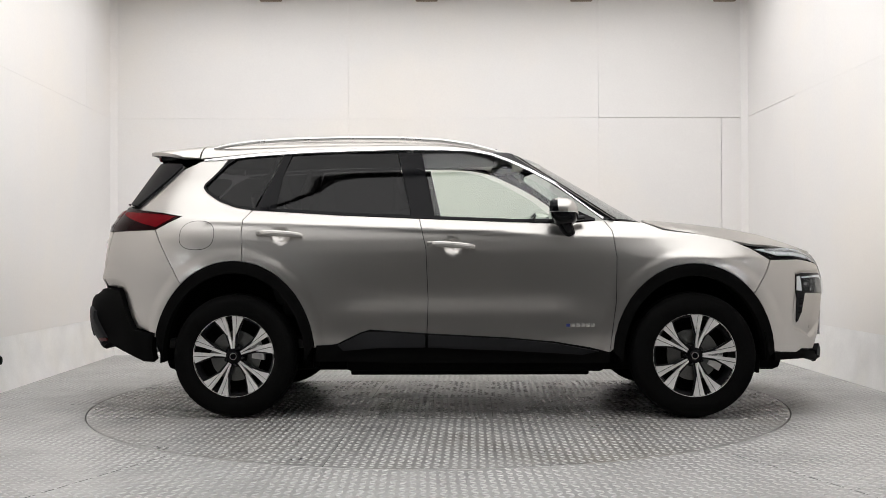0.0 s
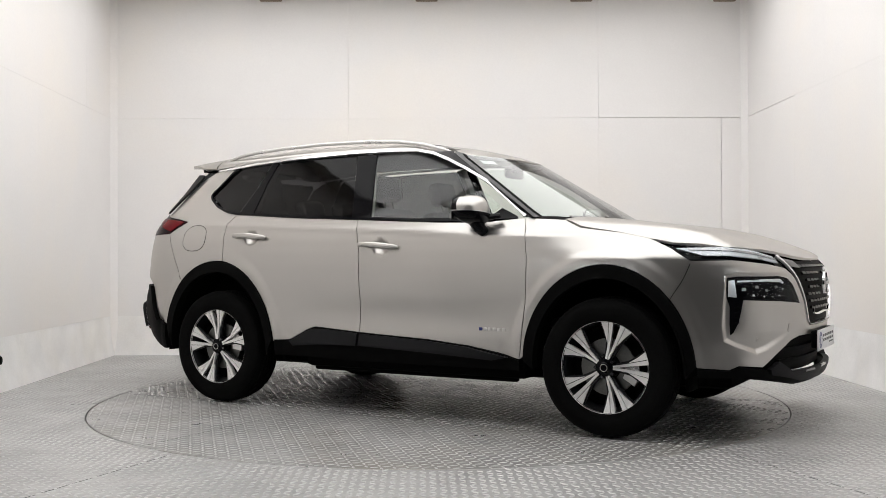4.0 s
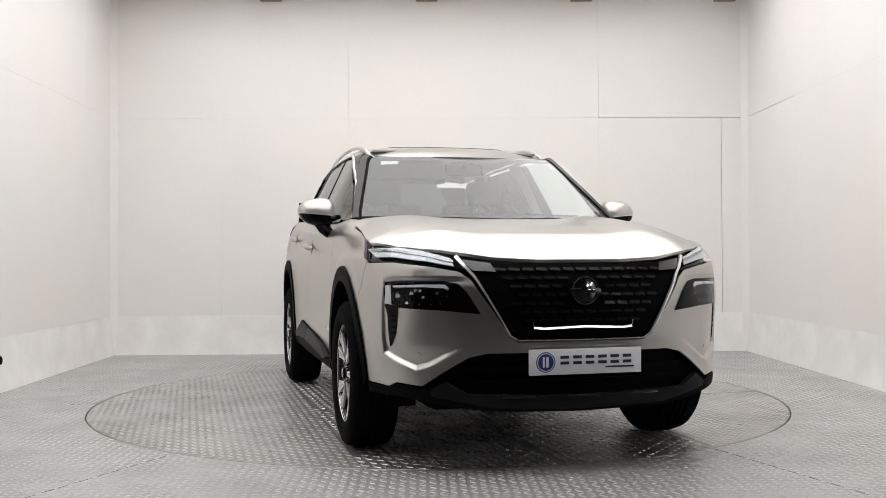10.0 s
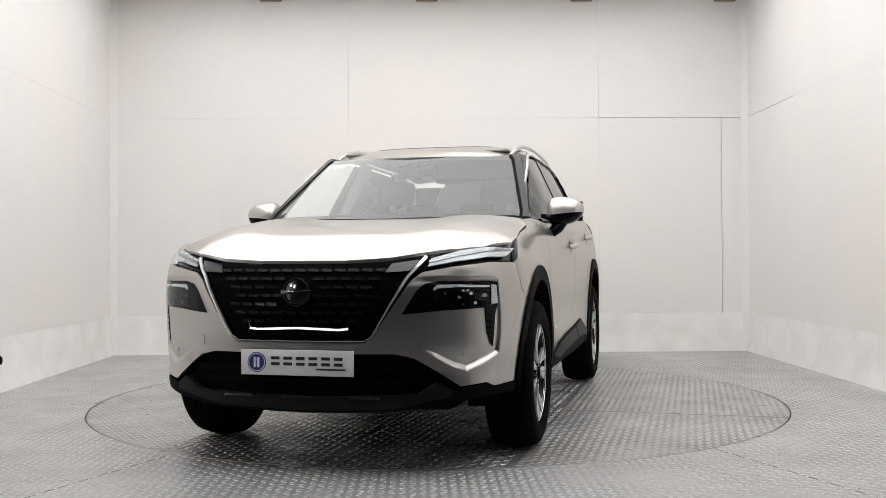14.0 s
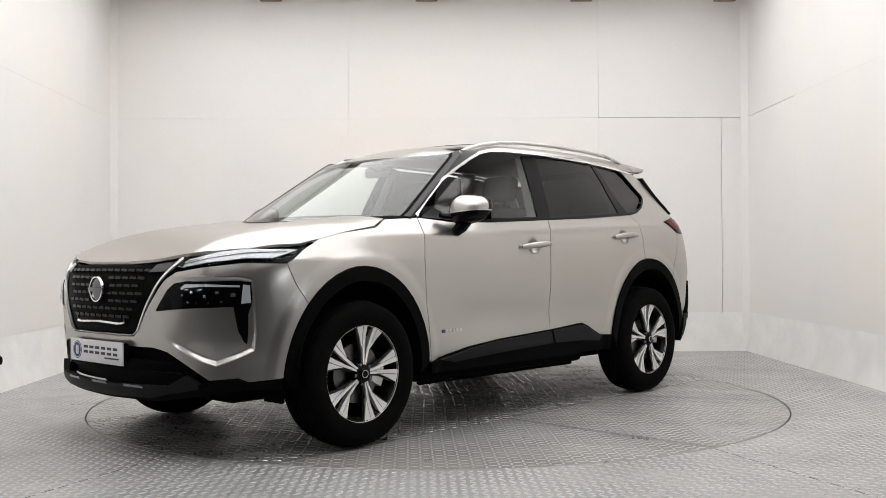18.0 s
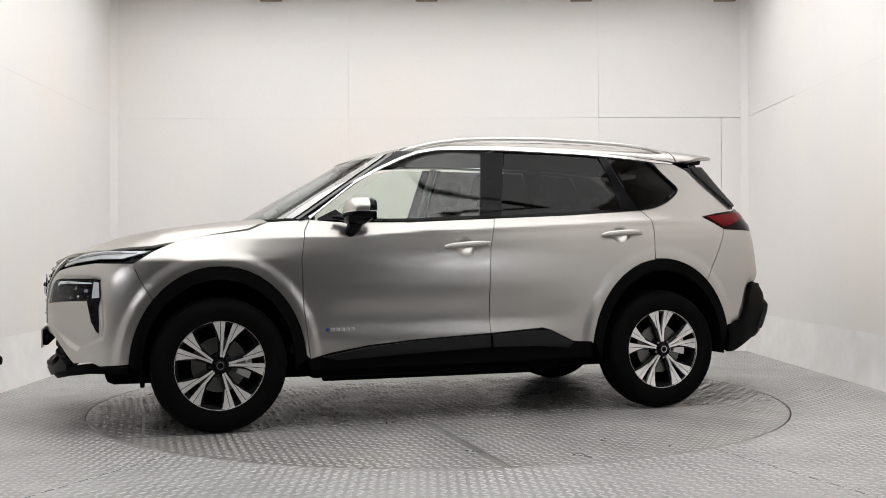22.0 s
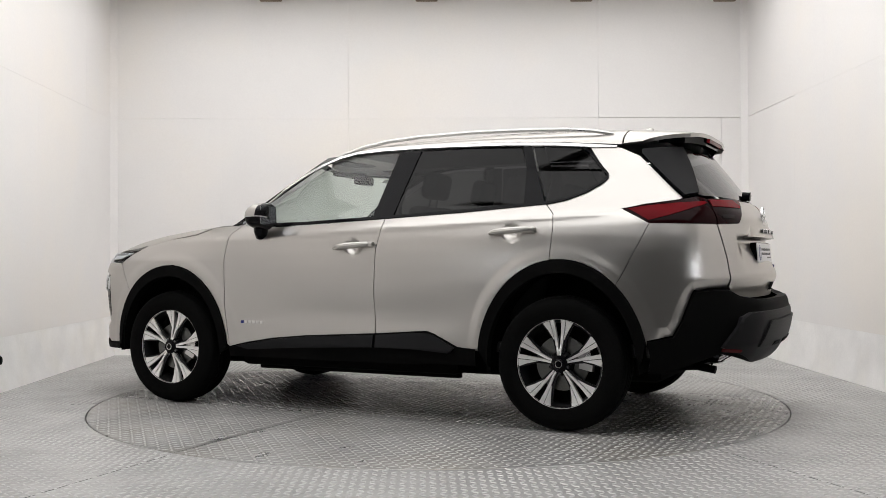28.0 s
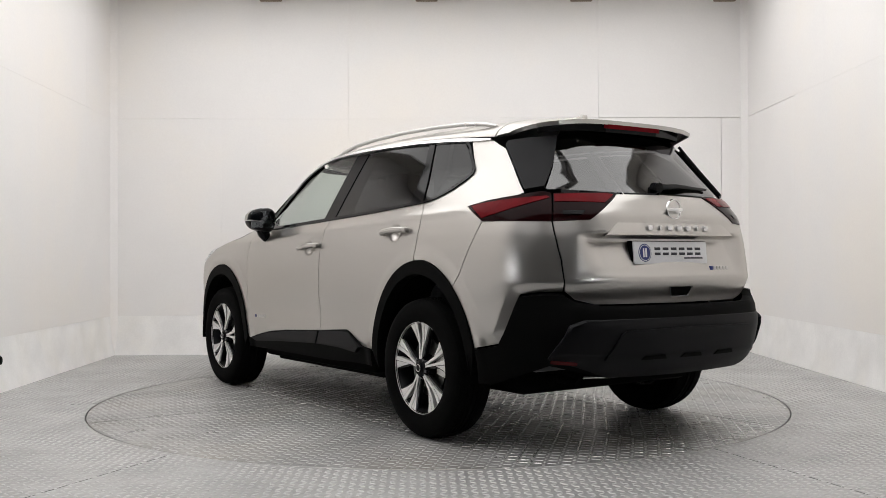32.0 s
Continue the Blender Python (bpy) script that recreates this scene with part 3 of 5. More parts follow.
def inset(poly, d):
    """The outline drawn in by d on every side."""
    area = sum(poly[i - 1][0] * poly[i][1] - poly[i][0] * poly[i - 1][1] for i in range(len(poly)))
    sg = 1 if area > 0 else -1
    out = []
    n = len(poly)
    for i in range(n):
        p, q, r = Vector(poly[i - 1]), Vector(poly[i]), Vector(poly[(i + 1) % n])
        a, b = (q - p), (r - q)
        if a.length < 1e-9 or b.length < 1e-9:
            out.append(tuple(q))
            continue
        na, nb = Vector((-a.y, a.x)).normalized() * sg, Vector((-b.y, b.x)).normalized() * sg
        m = na + nb
        m = m / max(m.length_squared * 0.5, 0.35)
        out.append((q.x + m.x * d, q.y + m.y * d))
    return out


def depth_in(poly, s, z):
    """The distance of points inside an outline from its edge; 0 outside."""
    s, z = np.asarray(s, float), np.asarray(z, float)
    best, odd = np.full(s.shape, 9.0), np.zeros(s.shape, bool)
    for (ax, az), (bx, bz) in zip(poly, poly[1:] + poly[:1]):
        L2 = max((bx - ax) ** 2 + (bz - az) ** 2, 1e-12)
        u = np.clip(((s - ax) * (bx - ax) + (z - az) * (bz - az)) / L2, 0, 1)
        best = np.minimum(best, np.hypot(s - ax - u * (bx - ax), z - az - u * (bz - az)))
        if az != bz:
            odd ^= ((az > z) != (bz > z)) & (s < (bx - ax) * (z - az) / (bz - az) + ax)
    return np.where(odd, best, 0.0)


def line_dist(pts, s, z):
    """The distance of points from an open line."""
    s, z = np.asarray(s, float), np.asarray(z, float)
    best = np.full(s.shape, 9.0)
    for (ax, az), (bx, bz) in zip(pts, pts[1:]):
        u = np.clip(((s - ax) * (bx - ax) + (z - az) * (bz - az)) / ((bx - ax) ** 2 + (bz - az) ** 2), 0, 1)
        best = np.minimum(best, np.hypot(s - ax - u * (bx - ax), z - az - u * (bz - az)))
    return best


def rounded(poly, r, n=4):
    """The outline with its corners rounded by about r."""
    out = []
    k = len(poly)
    for i in range(k):
        p, q, t = Vector(poly[i - 1]), Vector(poly[i]), Vector(poly[(i + 1) % k])
        a, b = (p - q), (t - q)
        d = min(r, a.length * 0.45, b.length * 0.45)
        s, e = q + a.normalized() * d, q + b.normalized() * d
        for j in range(n + 1):
            u = j / n
            w = s * (1 - u) ** 2 + q * 2 * u * (1 - u) + e * u * u
            out.append((w.x, w.y))
    return out


def panel(name, poly, mat, parent, off=0.0, thick=0.014, cell=0.05, surf=skin, gap=0.0022, label="", mirror=False, offset_at=None):
    """A piece of the skin inside an outline in running coordinate and height, raised by off, with a flange turned inwards by thick."""
    if gap:
        poly = inset(poly, gap)
    xs, ys = [p[0] for p in poly], [p[1] for p in poly]
    nx, ny = max(1, math.ceil((max(xs) - min(xs)) / cell)), max(1, math.ceil((max(ys) - min(ys)) / cell))
    gx, gy = np.linspace(min(xs), max(xs), nx + 1), np.linspace(min(ys), max(ys), ny + 1)
    index, pts, faces = {}, [], []
    for i in range(nx):
        col = clip_cell(poly, gx[i], gx[i + 1], min(ys) - 1, max(ys) + 1)
        if not col:
            continue
        for j in range(ny):
            c = clip_cell(col, gx[i], gx[i + 1], gy[j], gy[j + 1])
            f = []
            for p in c:
                key = (round(p[0], 5), round(p[1], 5))
                if key not in index:
                    index[key] = len(pts)
                    pts.append(key)
                if not f or (f[-1] != index[key] and f[0] != index[key]):
                    f.append(index[key])
            if len(f) >= 3 and len(set(f)) == len(f):
                faces.append(f)
    s, z = np.array([p[0] for p in pts]), np.array([p[1] for p in pts])
    nor = normals_of(surf, s, z)
    o = np.full(len(s), off)
    if offset_at is not None:
        o = o + offset_at(s, z)
        e = 2e-3
        gs, gz = (offset_at(s + e, z) - offset_at(s - e, z)) / (2 * e), (offset_at(s, z + e) - offset_at(s, z - e)) / (2 * e)
        du, dz = surf(s + e, z) - surf(s - e, z), surf(s, z + e) - surf(s, z - e)
        du /= np.maximum(np.linalg.norm(du, axis=-1, keepdims=True), 1e-12)
        dz /= np.maximum(np.linalg.norm(dz, axis=-1, keepdims=True), 1e-12)
        shade = nor - du * gs[:, None] - dz * gz[:, None]
        shade /= np.linalg.norm(shade, axis=-1, keepdims=True)
    else:
        shade = nor
    P = surf(s, z) + nor * o[:, None]
    if mirror:
        P[:, 1] *= -1
        nor = nor * (1, -1, 1)
        shade = shade * (1, -1, 1)
    # face winding by the normal
    out, loops, used = [], [], {}
    for f in faces:
        a, b, c = P[f[0]], P[f[1]], P[f[2]]
        fn = np.zeros(3)
        for k in range(1, len(f) - 1):
            fn = fn + np.cross(P[f[k]] - a, P[f[k + 1]] - a)
        if fn @ nor[f[0]] < 0:
            f = f[::-1]
        out.append(list(f))
        loops += [tuple(shade[k]) for k in f]
        for k in range(len(f)):
            e = (f[k - 1], f[k])
            used[e] = used.get(e, 0) + 1
    verts = [tuple(p) for p in P]
    if thick:
        Q = P - nor * thick
        base = len(verts)
        verts += [tuple(p) for p in Q]
        for (a, b) in list(used):
            if (b, a) in used:
                continue
            q = [b, a, base + a, base + b]
            fn = np.cross(P[a] - P[b], Q[a] - P[b])
            ln = np.linalg.norm(fn)
            if ln < 1e-12:
                continue
            out.append(q)
            loops += [tuple(fn / ln)] * 4
    return link_mesh(name, verts, out, mat, parent, label, True, loops)


def both(name, poly, mat, parent, **kw):
    return [panel(name, poly, mat, parent, mirror=m, **kw) for m in (False, True)]


def side(rows):
    return [(sx(x, z), z) for x, z in rows]


def arch(cx, a, b, z0, z1, n=22, cz=HUB_Z):
    """Points of a wheel arch from its front foot at height z0 over the top to its rear foot at height z1."""
    t0 = math.asin(max(-1, min(1, (z0 - cz) / b)))
    t1 = math.pi - math.asin(max(-1, min(1, (z1 - cz) / b)))
    return [(cx + a * math.cos(t0 + (t1 - t0) * i / n), cz + b * math.sin(t0 + (t1 - t0) * i / n)) for i in range(n + 1)]


def ribbon(pts, w):
    """An outline of breadth w along points."""
    P = [Vector(p) for p in pts]
    a, b = [], []
    for i, p in enumerate(P):
        d = (P[min(i + 1, len(P) - 1)] - P[max(i - 1, 0)]).normalized()
        n = Vector((-d.y, d.x)) * (w[i] if isinstance(w, (list, tuple)) else w) * 0.5
        a.append(tuple(p + n))
        b.append(tuple(p - n))
    return a + b[::-1]


car = tagged(new("car"), "champagne silver five-door family car with black lower cladding", "car")
FA = (WB, 0.470, 0.545)
RA = (-WB, 0.482, 0.572)


def cut_arch(c, z0, z1, grow=0.0, n=22):
    return arch(c[0], c[1] + grow, c[2] + grow, z0, z1, n)


def arch_x(c, x, grow=0.0):
    """The height of an arch over x."""
    return HUB_Z + (c[2] + grow) * math.sqrt(max(0, 1 - ((x - c[0]) / (c[1] + grow)) ** 2))


def arch_part(c, xa, xb, n=16, grow=0.0):
    """Points of an arch from xa to xb (car's x), over the top."""
    ta = math.acos(max(-1, min(1, (xa - c[0]) / (c[1] + grow))))
    tb = math.acos(max(-1, min(1, (xb - c[0]) / (c[1] + grow))))
    return [(c[0] + (c[1] + grow) * math.cos(ta + (tb - ta) * i / n), HUB_Z + (c[2] + grow) * math.sin(ta + (tb - ta) * i / n)) for i in range(n + 1)]


CUT_A = [(0.845, 1.165), (0.885, 1.10), (0.908, 0.94), (0.90, 0.68), (0.862, 0.385)]
CUT_B = [(-0.252, 1.178), (-0.212, 1.0), (-0.20, 0.70), (-0.208, 0.498)]
CUT_C = [(-1.25, 1.240), (-1.305, 1.18), (-1.312, 1.10), (-1.30, 0.932)]
BELT_F = [(0.845, 1.165), (0.60, 1.143), (0.30, 1.150), (-0.252, 1.178)]
BELT_R = [(-0.252, 1.178), (-0.75, 1.203), (-1.25, 1.240)]
SILL_F = [(0.862, 0.385), (0.74, 0.415), (0.54, 0.448), (0.28, 0.472), (-0.208, 0.498)]
SILL_R = [(-0.208, 0.498), (-0.545, 0.522), (-0.60, 0.505), (-0.74, 0.437), (-0.862, 0.435)]
BUMP_CUT = [(1.80, 0.922), (1.70, arch_x(FA, 1.70))]

# front wing
both("front_wing", side([(1.19, 1.103), (1.08, 1.150), (0.845, 1.165)] + CUT_A[1:] + arch_part(FA, 0.884, 1.70)[0:] + [(1.80, 0.922), (1.70, 0.985), (1.58, 1.040), (1.43, 1.072)]), PAINT, car, cell=0.014)
# doors
FRONT_DOOR = side(CUT_A[::-1] + BELT_F[1:] + CUT_B[1:] + SILL_F[::-1][1:-1])
REAR_DOOR = side(CUT_B[::-1] + BELT_R[1:] + CUT_C[1:-1] + arch_part(RA, -1.30, -0.873) + SILL_R[::-1][1:-1])


def finger_cup(x, z):
    s0 = sx(x, z)

    def f(s, zz):
        r = np.hypot((s - s0) / 1.15, zz - z)
        return -0.028 * (1 - smooth(r, 0.012, 0.054))
    return f


front_doors = both("front_door", FRONT_DOOR, PAINT, car, cell=0.02, offset_at=finger_cup(-0.055, 1.010))
rear_doors = both("rear_door", REAR_DOOR, PAINT, car, cell=0.015, offset_at=finger_cup(-1.075, 1.080))
# rear quarter with the rear roof pillar
both("rear_quarter", side(CUT_C[::-1] + [(-1.36, 1.263), (-1.47, 1.300), (-1.58, 1.388), (-1.535, 1.445), (-1.443, 1.568), (-1.62, 1.552), (-1.73, 1.500), (-1.985, 1.255), (-1.96, 1.243),
                                    (-1.80, 1.222), (-1.685, 1.200), (-1.835, 1.120), (-1.665, arch_x(RA, -1.665))] + arch_part(RA, -1.665, -1.30)[1:-1]), PAINT, car, cell=0.014)


def t2s(y):
    return S_ALL - sr(y)


# rear bumper: painted corners, bevelled along their foot
FOOT = [(sx(-1.815, 0.505), 0.505), (sx(-1.955, 0.530), 0.530), (sx(-2.06, 0.765), 0.765), (sx(-2.14, 0.775), 0.775), (t2s(0.64), 0.775)]


def foot_bevel(s, z):
    return -0.28 * np.maximum(0.055 - line_dist(FOOT, s, z), 0) * smooth(s, sx(-1.84, 0.5), sx(-1.92, 0.5))


both("bumper_corner", [(sx(-1.835, 1.120), 1.120)] + [(t2s(0.70), 1.113), (t2s(0.665), 0.93), (t2s(0.655), 0.775), (sx(-2.14, 0.775), 0.775), (sx(-2.06, 0.765), 0.765), (sx(-1.955, 0.530), 0.530), (sx(-1.828, 0.505), 0.505)]
     + side(arch_part(RA, -1.824, -1.665)), PAINT, car, cell=0.009, offset_at=foot_bevel)


def mirrored(rows):
    """The outline of a form that is alike on both sides, from its half, which runs from the middle line outwards and back."""
    return rows + [(-s, z) for s, z in rows[::-1] if abs(s) > 1e-6]


# front bumper: its painted skin, one half each side of the grille, joined under it
fb = [(0, 0.580), (sf(0.30), 0.580), (sf(0.335), 0.605), (sf(0.500), 0.850), (sf(0.545), 0.884), (sf(0.66), 0.905), (sf(0.80), 0.925), (sx(1.80, 0.922), 0.922)] \
    + side(arch_part(FA, 1.70, 1.8217)) + [(sx(1.825, 0.385), 0.385), (sx(1.97, 0.375), 0.375), (sf(0.80), 0.395), (sf(0.705), 0.385), (sf(0.51), 0.512), (sf(0.43), 0.530), (0, 0.530)]


def sn(y):
    """sf() at a true half width of the bumper's corner."""
    return sf(min(y * 1.016, 0.915))


HOLLOW = [(sn(0.44), 0.862), (sn(0.60), 0.866), (sn(0.79), 0.866), (sn(0.826), 0.850), (sn(0.836), 0.70), (sn(0.836), 0.60), (sn(0.828), 0.518), (sn(0.795), 0.490), (sn(0.715), 0.450), (sn(0.66), 0.470), (sn(0.50), 0.558), (sn(0.40), 0.620)]


def scoop(s, z):
    """The hollow round each lower lamp: a bevelled edge, and under the lamp a face that looks down."""
    a = np.abs(s)
    d = depth_in(HOLLOW, a, z)
    inside = smooth(a, sn(0.47), sn(0.66))
    return inside * smooth(d, 0.0, 0.024) * np.interp(z, [0.46, 0.56, 0.74, 0.86], [-0.026, -0.016, -0.010, -0.014])


bumper_front = panel("front_bumper", mirrored(fb), PAINT, car, cell=0.007, offset_at=scoop)
both("headlamp_base", [(sf(0.552), 0.890), (sf(0.66), 0.910), (sf(0.80), 0.930), (sx(1.80, 0.926), 0.926), (sx(1.70, 0.985), 0.985), (sx(1.58, 1.040), 1.040), (sf(0.80), 1.005), (sf(0.72), 0.992), (sf(0.572), 0.956)], GLOSS, car, off=-0.03)
both("headlamp_reflector", [(sf(0.562), 0.908), (sf(0.66), 0.928), (sf(0.80), 0.950), (sx(1.86, 0.95), 0.950), (sx(1.72, 0.99), 0.990), (sf(0.80), 0.998), (sf(0.70), 0.982), (sf(0.575), 0.948)], LAMPREF, car, off=-0.008, thick=0.006)
both("daylight_strip", ribbon([(sf(0.566), 0.930), (sf(0.68), 0.958), (sf(0.80), 0.980), (sx(1.78, 0.985), 0.985)], 0.010), DIMCHROME, car, off=-0.004, thick=0.006, gap=0)
both("headlamp_lens", [(sf(0.552), 0.890), (sf(0.66), 0.910), (sf(0.80), 0.930), (sx(1.80, 0.926), 0.926), (sx(1.70, 0.985), 0.985), (sx(1.58, 1.040), 1.040), (sf(0.80), 1.005), (sf(0.72), 0.992), (sf(0.572), 0.956)], CLEAR, car, thick=0.0, off=0.001)
# lower lamps in black surrounds that run down the corner
both("lamp_surround", [(sn(0.453), 0.700), (sn(0.616), 0.714), (sn(0.780), 0.722), (sn(0.785), 0.663), (sn(0.790), 0.613), (sn(0.803), 0.560), (sn(0.812), 0.545), (sn(0.817), 0.60), (sn(0.819), 0.690), (sn(0.826), 0.732), (sn(0.826), 0.780), (sn(0.822), 0.838), (sn(0.79), 0.846), (sn(0.60), 0.846), (sn(0.545), 0.834), (sn(0.512), 0.800)], GLOSS, car, off=0.004, cell=0.012, offset_at=scoop)
for k in range(4):
    both("vent_slat", [(sn(0.790), 0.608 + 0.026 * k), (sn(0.806), 0.606 + 0.026 * k), (sn(0.806), 0.613 + 0.026 * k), (sn(0.790), 0.615 + 0.026 * k)], CLAD, car, off=0.006, thick=0.004, gap=0, cell=0.03, offset_at=scoop)
both("lower_lamp", rounded([(sn(0.575), 0.724), (sn(0.765), 0.735), (sn(0.797), 0.815), (sn(0.60), 0.827), (sn(0.56), 0.80)], 0.015), GLOSS, car, off=0.006, thick=0.004, cell=0.02, offset_at=scoop)
both("lamp_blade", ribbon([(sn(0.585), 0.806), (sn(0.60), 0.820), (sn(0.68), 0.823), (sn(0.795), 0.818)], [0.012, 0.016, 0.012, 0.008]), LAMPREF, car, off=0.009, thick=0.004, gap=0, cell=0.03, offset_at=scoop)
for yy, zz, r in ((0.592, 0.778, 0.004), (0.618, 0.745, 0.004), (0.63, 0.79, 0.006), (0.655, 0.74, 0.003), (0.685, 0.772, 0.006), (0.70, 0.742, 0.004), (0.728, 0.79, 0.007), (0.745, 0.748, 0.005), (0.778, 0.778, 0.008)):
    both("lamp_cell", rounded([(sn(yy - r), zz - r), (sn(yy + r), zz - r), (sn(yy + r * 0.8), zz + r), (sn(yy - r * 0.8), zz + r)], 0.0025), CHROME if r < 0.0055 else DIMCHROME, car, off=0.009, thick=0.004, gap=0, offset_at=scoop)
both("lamp_end", [(sn(0.801), 0.738), (sn(0.823), 0.742), (sn(0.819), 0.822), (sn(0.803), 0.826)], LAMPREF, car, off=0.009, thick=0.003, gap=0, offset_at=scoop)
both("lower_lamp_lens", [(sn(0.470), 0.708), (sn(0.616), 0.720), (sn(0.765), 0.728), (sn(0.822), 0.735), (sn(0.812), 0.828), (sn(0.79), 0.838), (sn(0.60), 0.838), (sn(0.55), 0.826), (sn(0.52), 0.796)], CLEAR, car, off=0.013, thick=0.0, cell=0.02, offset_at=scoop)
# grille: gloss black field in a chrome V
GRILLE = [(0, 0.590), (sf(0.285), 0.590), (sf(0.315), 0.612), (sf(0.525), 0.945), (sf(0.41), 0.928), (0, 0.924)]
grille = panel("grille", mirrored(GRILLE), GRILLEBLACK, car, off=-0.012, thick=0.02)


panel("grille_chrome", ribbon([(-sf(0.556), 0.949), (-sf(0.485), 0.862), (-sf(0.335), 0.607), (-sf(0.300), 0.587), (0, 0.586), (sf(0.300), 0.587), (sf(0.335), 0.607), (sf(0.485), 0.862), (sf(0.556), 0.949)],
                         [0.020, 0.016, 0.011, 0.008, 0.007, 0.008, 0.011, 0.016, 0.020]), BRIGHT, car, off=0.006, thick=0.012, cell=0.03)
# rows of raised dashes in the grille
for row in range(7):
    zz = 0.893 - row * 0.037
    reach = 0.30 + (zz - 0.60) * 0.62 - 0.05
    n = int(reach / 0.062)
    for k in range(-n, n + 1):
        yy = k * 0.062 + (0.031 if row % 2 else 0)
        if abs(yy) > reach - 0.02 or (abs(yy) < 0.09 and 0.72 < zz < 0.88):
            continue
        panel("grille_bar", rounded([(sf(yy - 0.026), zz - 0.005), (sf(yy + 0.026), zz - 0.008), (sf(yy + 0.024), zz + 0.006), (sf(yy - 0.024), zz + 0.008)], 0.004, 2), BARBLACK, grille, off=-0.002, thick=0.012, gap=0, cell=0.03, offset_at=lambda s, z, zz=zz: (zz - z) * 0.10)
panel("grille_strip", ribbon([(-sf(0.233), 0.641), (-sf(0.19), 0.637), (0, 0.643), (sf(0.19), 0.637), (sf(0.233), 0.641)], 0.008), BRIGHT, grille, off=0.0, thick=0.01, gap=0, cell=0.03, offset_at=lambda s, z: (0.645 - z) * 0.9)
both("strip_end", ribbon([(sf(0.226), 0.643), (sf(0.236), 0.650), (sf(0.238), 0.668)], 0.004), DCHROME, grille, off=0.0, thick=0.008, gap=0)
both("grille_corner", [(sf(0.542), 0.945), (sf(0.408), 0.924), (sf(0.386), 0.878), (sf(0.490), 0.884)], PIANO, car, off=0.0, thick=0.01, cell=0.02, offset_at=lambda s, z: (0.90 - z) * 0.22)
# lower intake, black apron and skid lip
panel("lower_intake", mirrored([(0, 0.528), (sf(0.43), 0.528), (sf(0.51), 0.510), (sf(0.70), 0.385), (sf(0.60), 0.345), (0, 0.345)]), CLAD, car, off=-0.05, thick=0.0)
for zz in (0.40, 0.45):
    panel("intake_slat", mirrored([(0, zz), (sf(0.58), zz), (sf(0.56), zz + 0.016), (0, zz + 0.016)]), CLAD, car, off=-0.03, thick=0.02, gap=0)
panel("apron", mirrored([(0, 0.270), (sf(0.45), 0.280), (sf(0.68), 0.315), (sf(0.80), 0.335), (sx(1.97, 0.335), 0.335), (sx(1.825, 0.335), 0.335), (sx(1.825, 0.382), 0.382), (sx(1.97, 0.372), 0.372), (sf(0.80), 0.392), (sf(0.71), 0.380), (sf(0.60), 0.345), (0, 0.330)]), CLAD, car, off=0.004, thick=0.05)
panel("skid_lip", mirrored([(0, 0.292), (sf(0.42), 0.302), (sf(0.668), 0.345), (sf(0.672), 0.375), (sf(0.610), 0.412), (sf(0.52), 0.360), (0, 0.350)]), CLAD2, car, off=0.014, thick=0.03)
for yy in (-0.30, 0.0, 0.30):
    panel("skid_slot", [(sf(yy - 0.08), 0.341), (sf(yy + 0.08), 0.341), (sf(yy + 0.065), 0.352), (sf(yy - 0.065), 0.352)], DCHROME, car, off=0.016, thick=0.01, gap=0)

# sills and arch cladding
both("sill", side([(0.865, 0.383), (0.862, 0.325), (0.28, 0.325), (-0.35, 0.325), (-0.60, 0.335), (-0.862, 0.335), (-0.862, 0.433)] + SILL_R[::-1][1:] + SILL_F[::-1][1:-1]), CLAD, car, off=0.010, thick=0.05)
facet = lambda s, z: np.clip((0.50 - z) * 0.28, -0.01, 0.022)
both("door_cladding", side([(0.80, 0.396), (0.54, 0.444), (0.28, 0.468), (-0.202, 0.493), (-0.202, 0.418), (0.30, 0.398), (0.70, 0.375)]), CLAD2, car, off=0.012, thick=0.03, cell=0.03, offset_at=facet)
both("door_cladding", side([(-0.216, 0.494), (-0.543, 0.517), (-0.602, 0.499), (-0.735, 0.434), (-0.70, 0.400), (-0.50, 0.415), (-0.216, 0.418)]), CLAD2, car, off=0.012, thick=0.03, cell=0.03, offset_at=facet)
for c, z0, z1 in ((FA, 0.385, 0.30), (RA, 0.335, 0.505)):
    a_out, a_in = cut_arch(c, 0.385 if c is FA else 0.435, 0.385 if c is FA else 0.505, 0.0, 30), arch(c[0], c[1] - 0.062, c[2] - 0.075, 0.33, 0.33, 30)
    both("arch_cladding", side(a_out + a_in[::-1]), CLAD, car, off=0.010, thick=0.06, cell=0.04)

# rear: tailgate, bumper, lamps
GATE = [(0, 0.715), (sr(0.50), 0.718), (sr(0.60), 0.74), (sr(0.652), 0.780), (sr(0.662), 0.93), (sr(0.697), 1.113), (sr(0.53), 1.120), (sr(0.345), 1.250), (0, 1.255)]


LEDGE = [(-sr(0.455), 1.046), (sr(0.455), 1.046), (sr(0.385), 1.106), (-sr(0.385), 1.106)]


def gate_relief(s, z):
    a = np.abs(s)
    recess = -0.050 * (1 - smooth(a, sr(0.46), sr(0.60))) * np.clip((z - 0.85) / 0.17, 0, 1) * (1 - smooth(z, 1.040, 1.062))
    return recess - 0.13 * np.maximum(0.822 - z, 0)


tailgate = panel("tailgate", mirrored(GATE), PAINT, car, surf=tail, cell=0.0085, offset_at=gate_relief)
panel("gate_ledge", LEDGE, PAINT, car, surf=tail, off=0.008, thick=0.045, cell=0.03, gap=0, offset_at=lambda s, z: (1.09 - z) * 0.16)
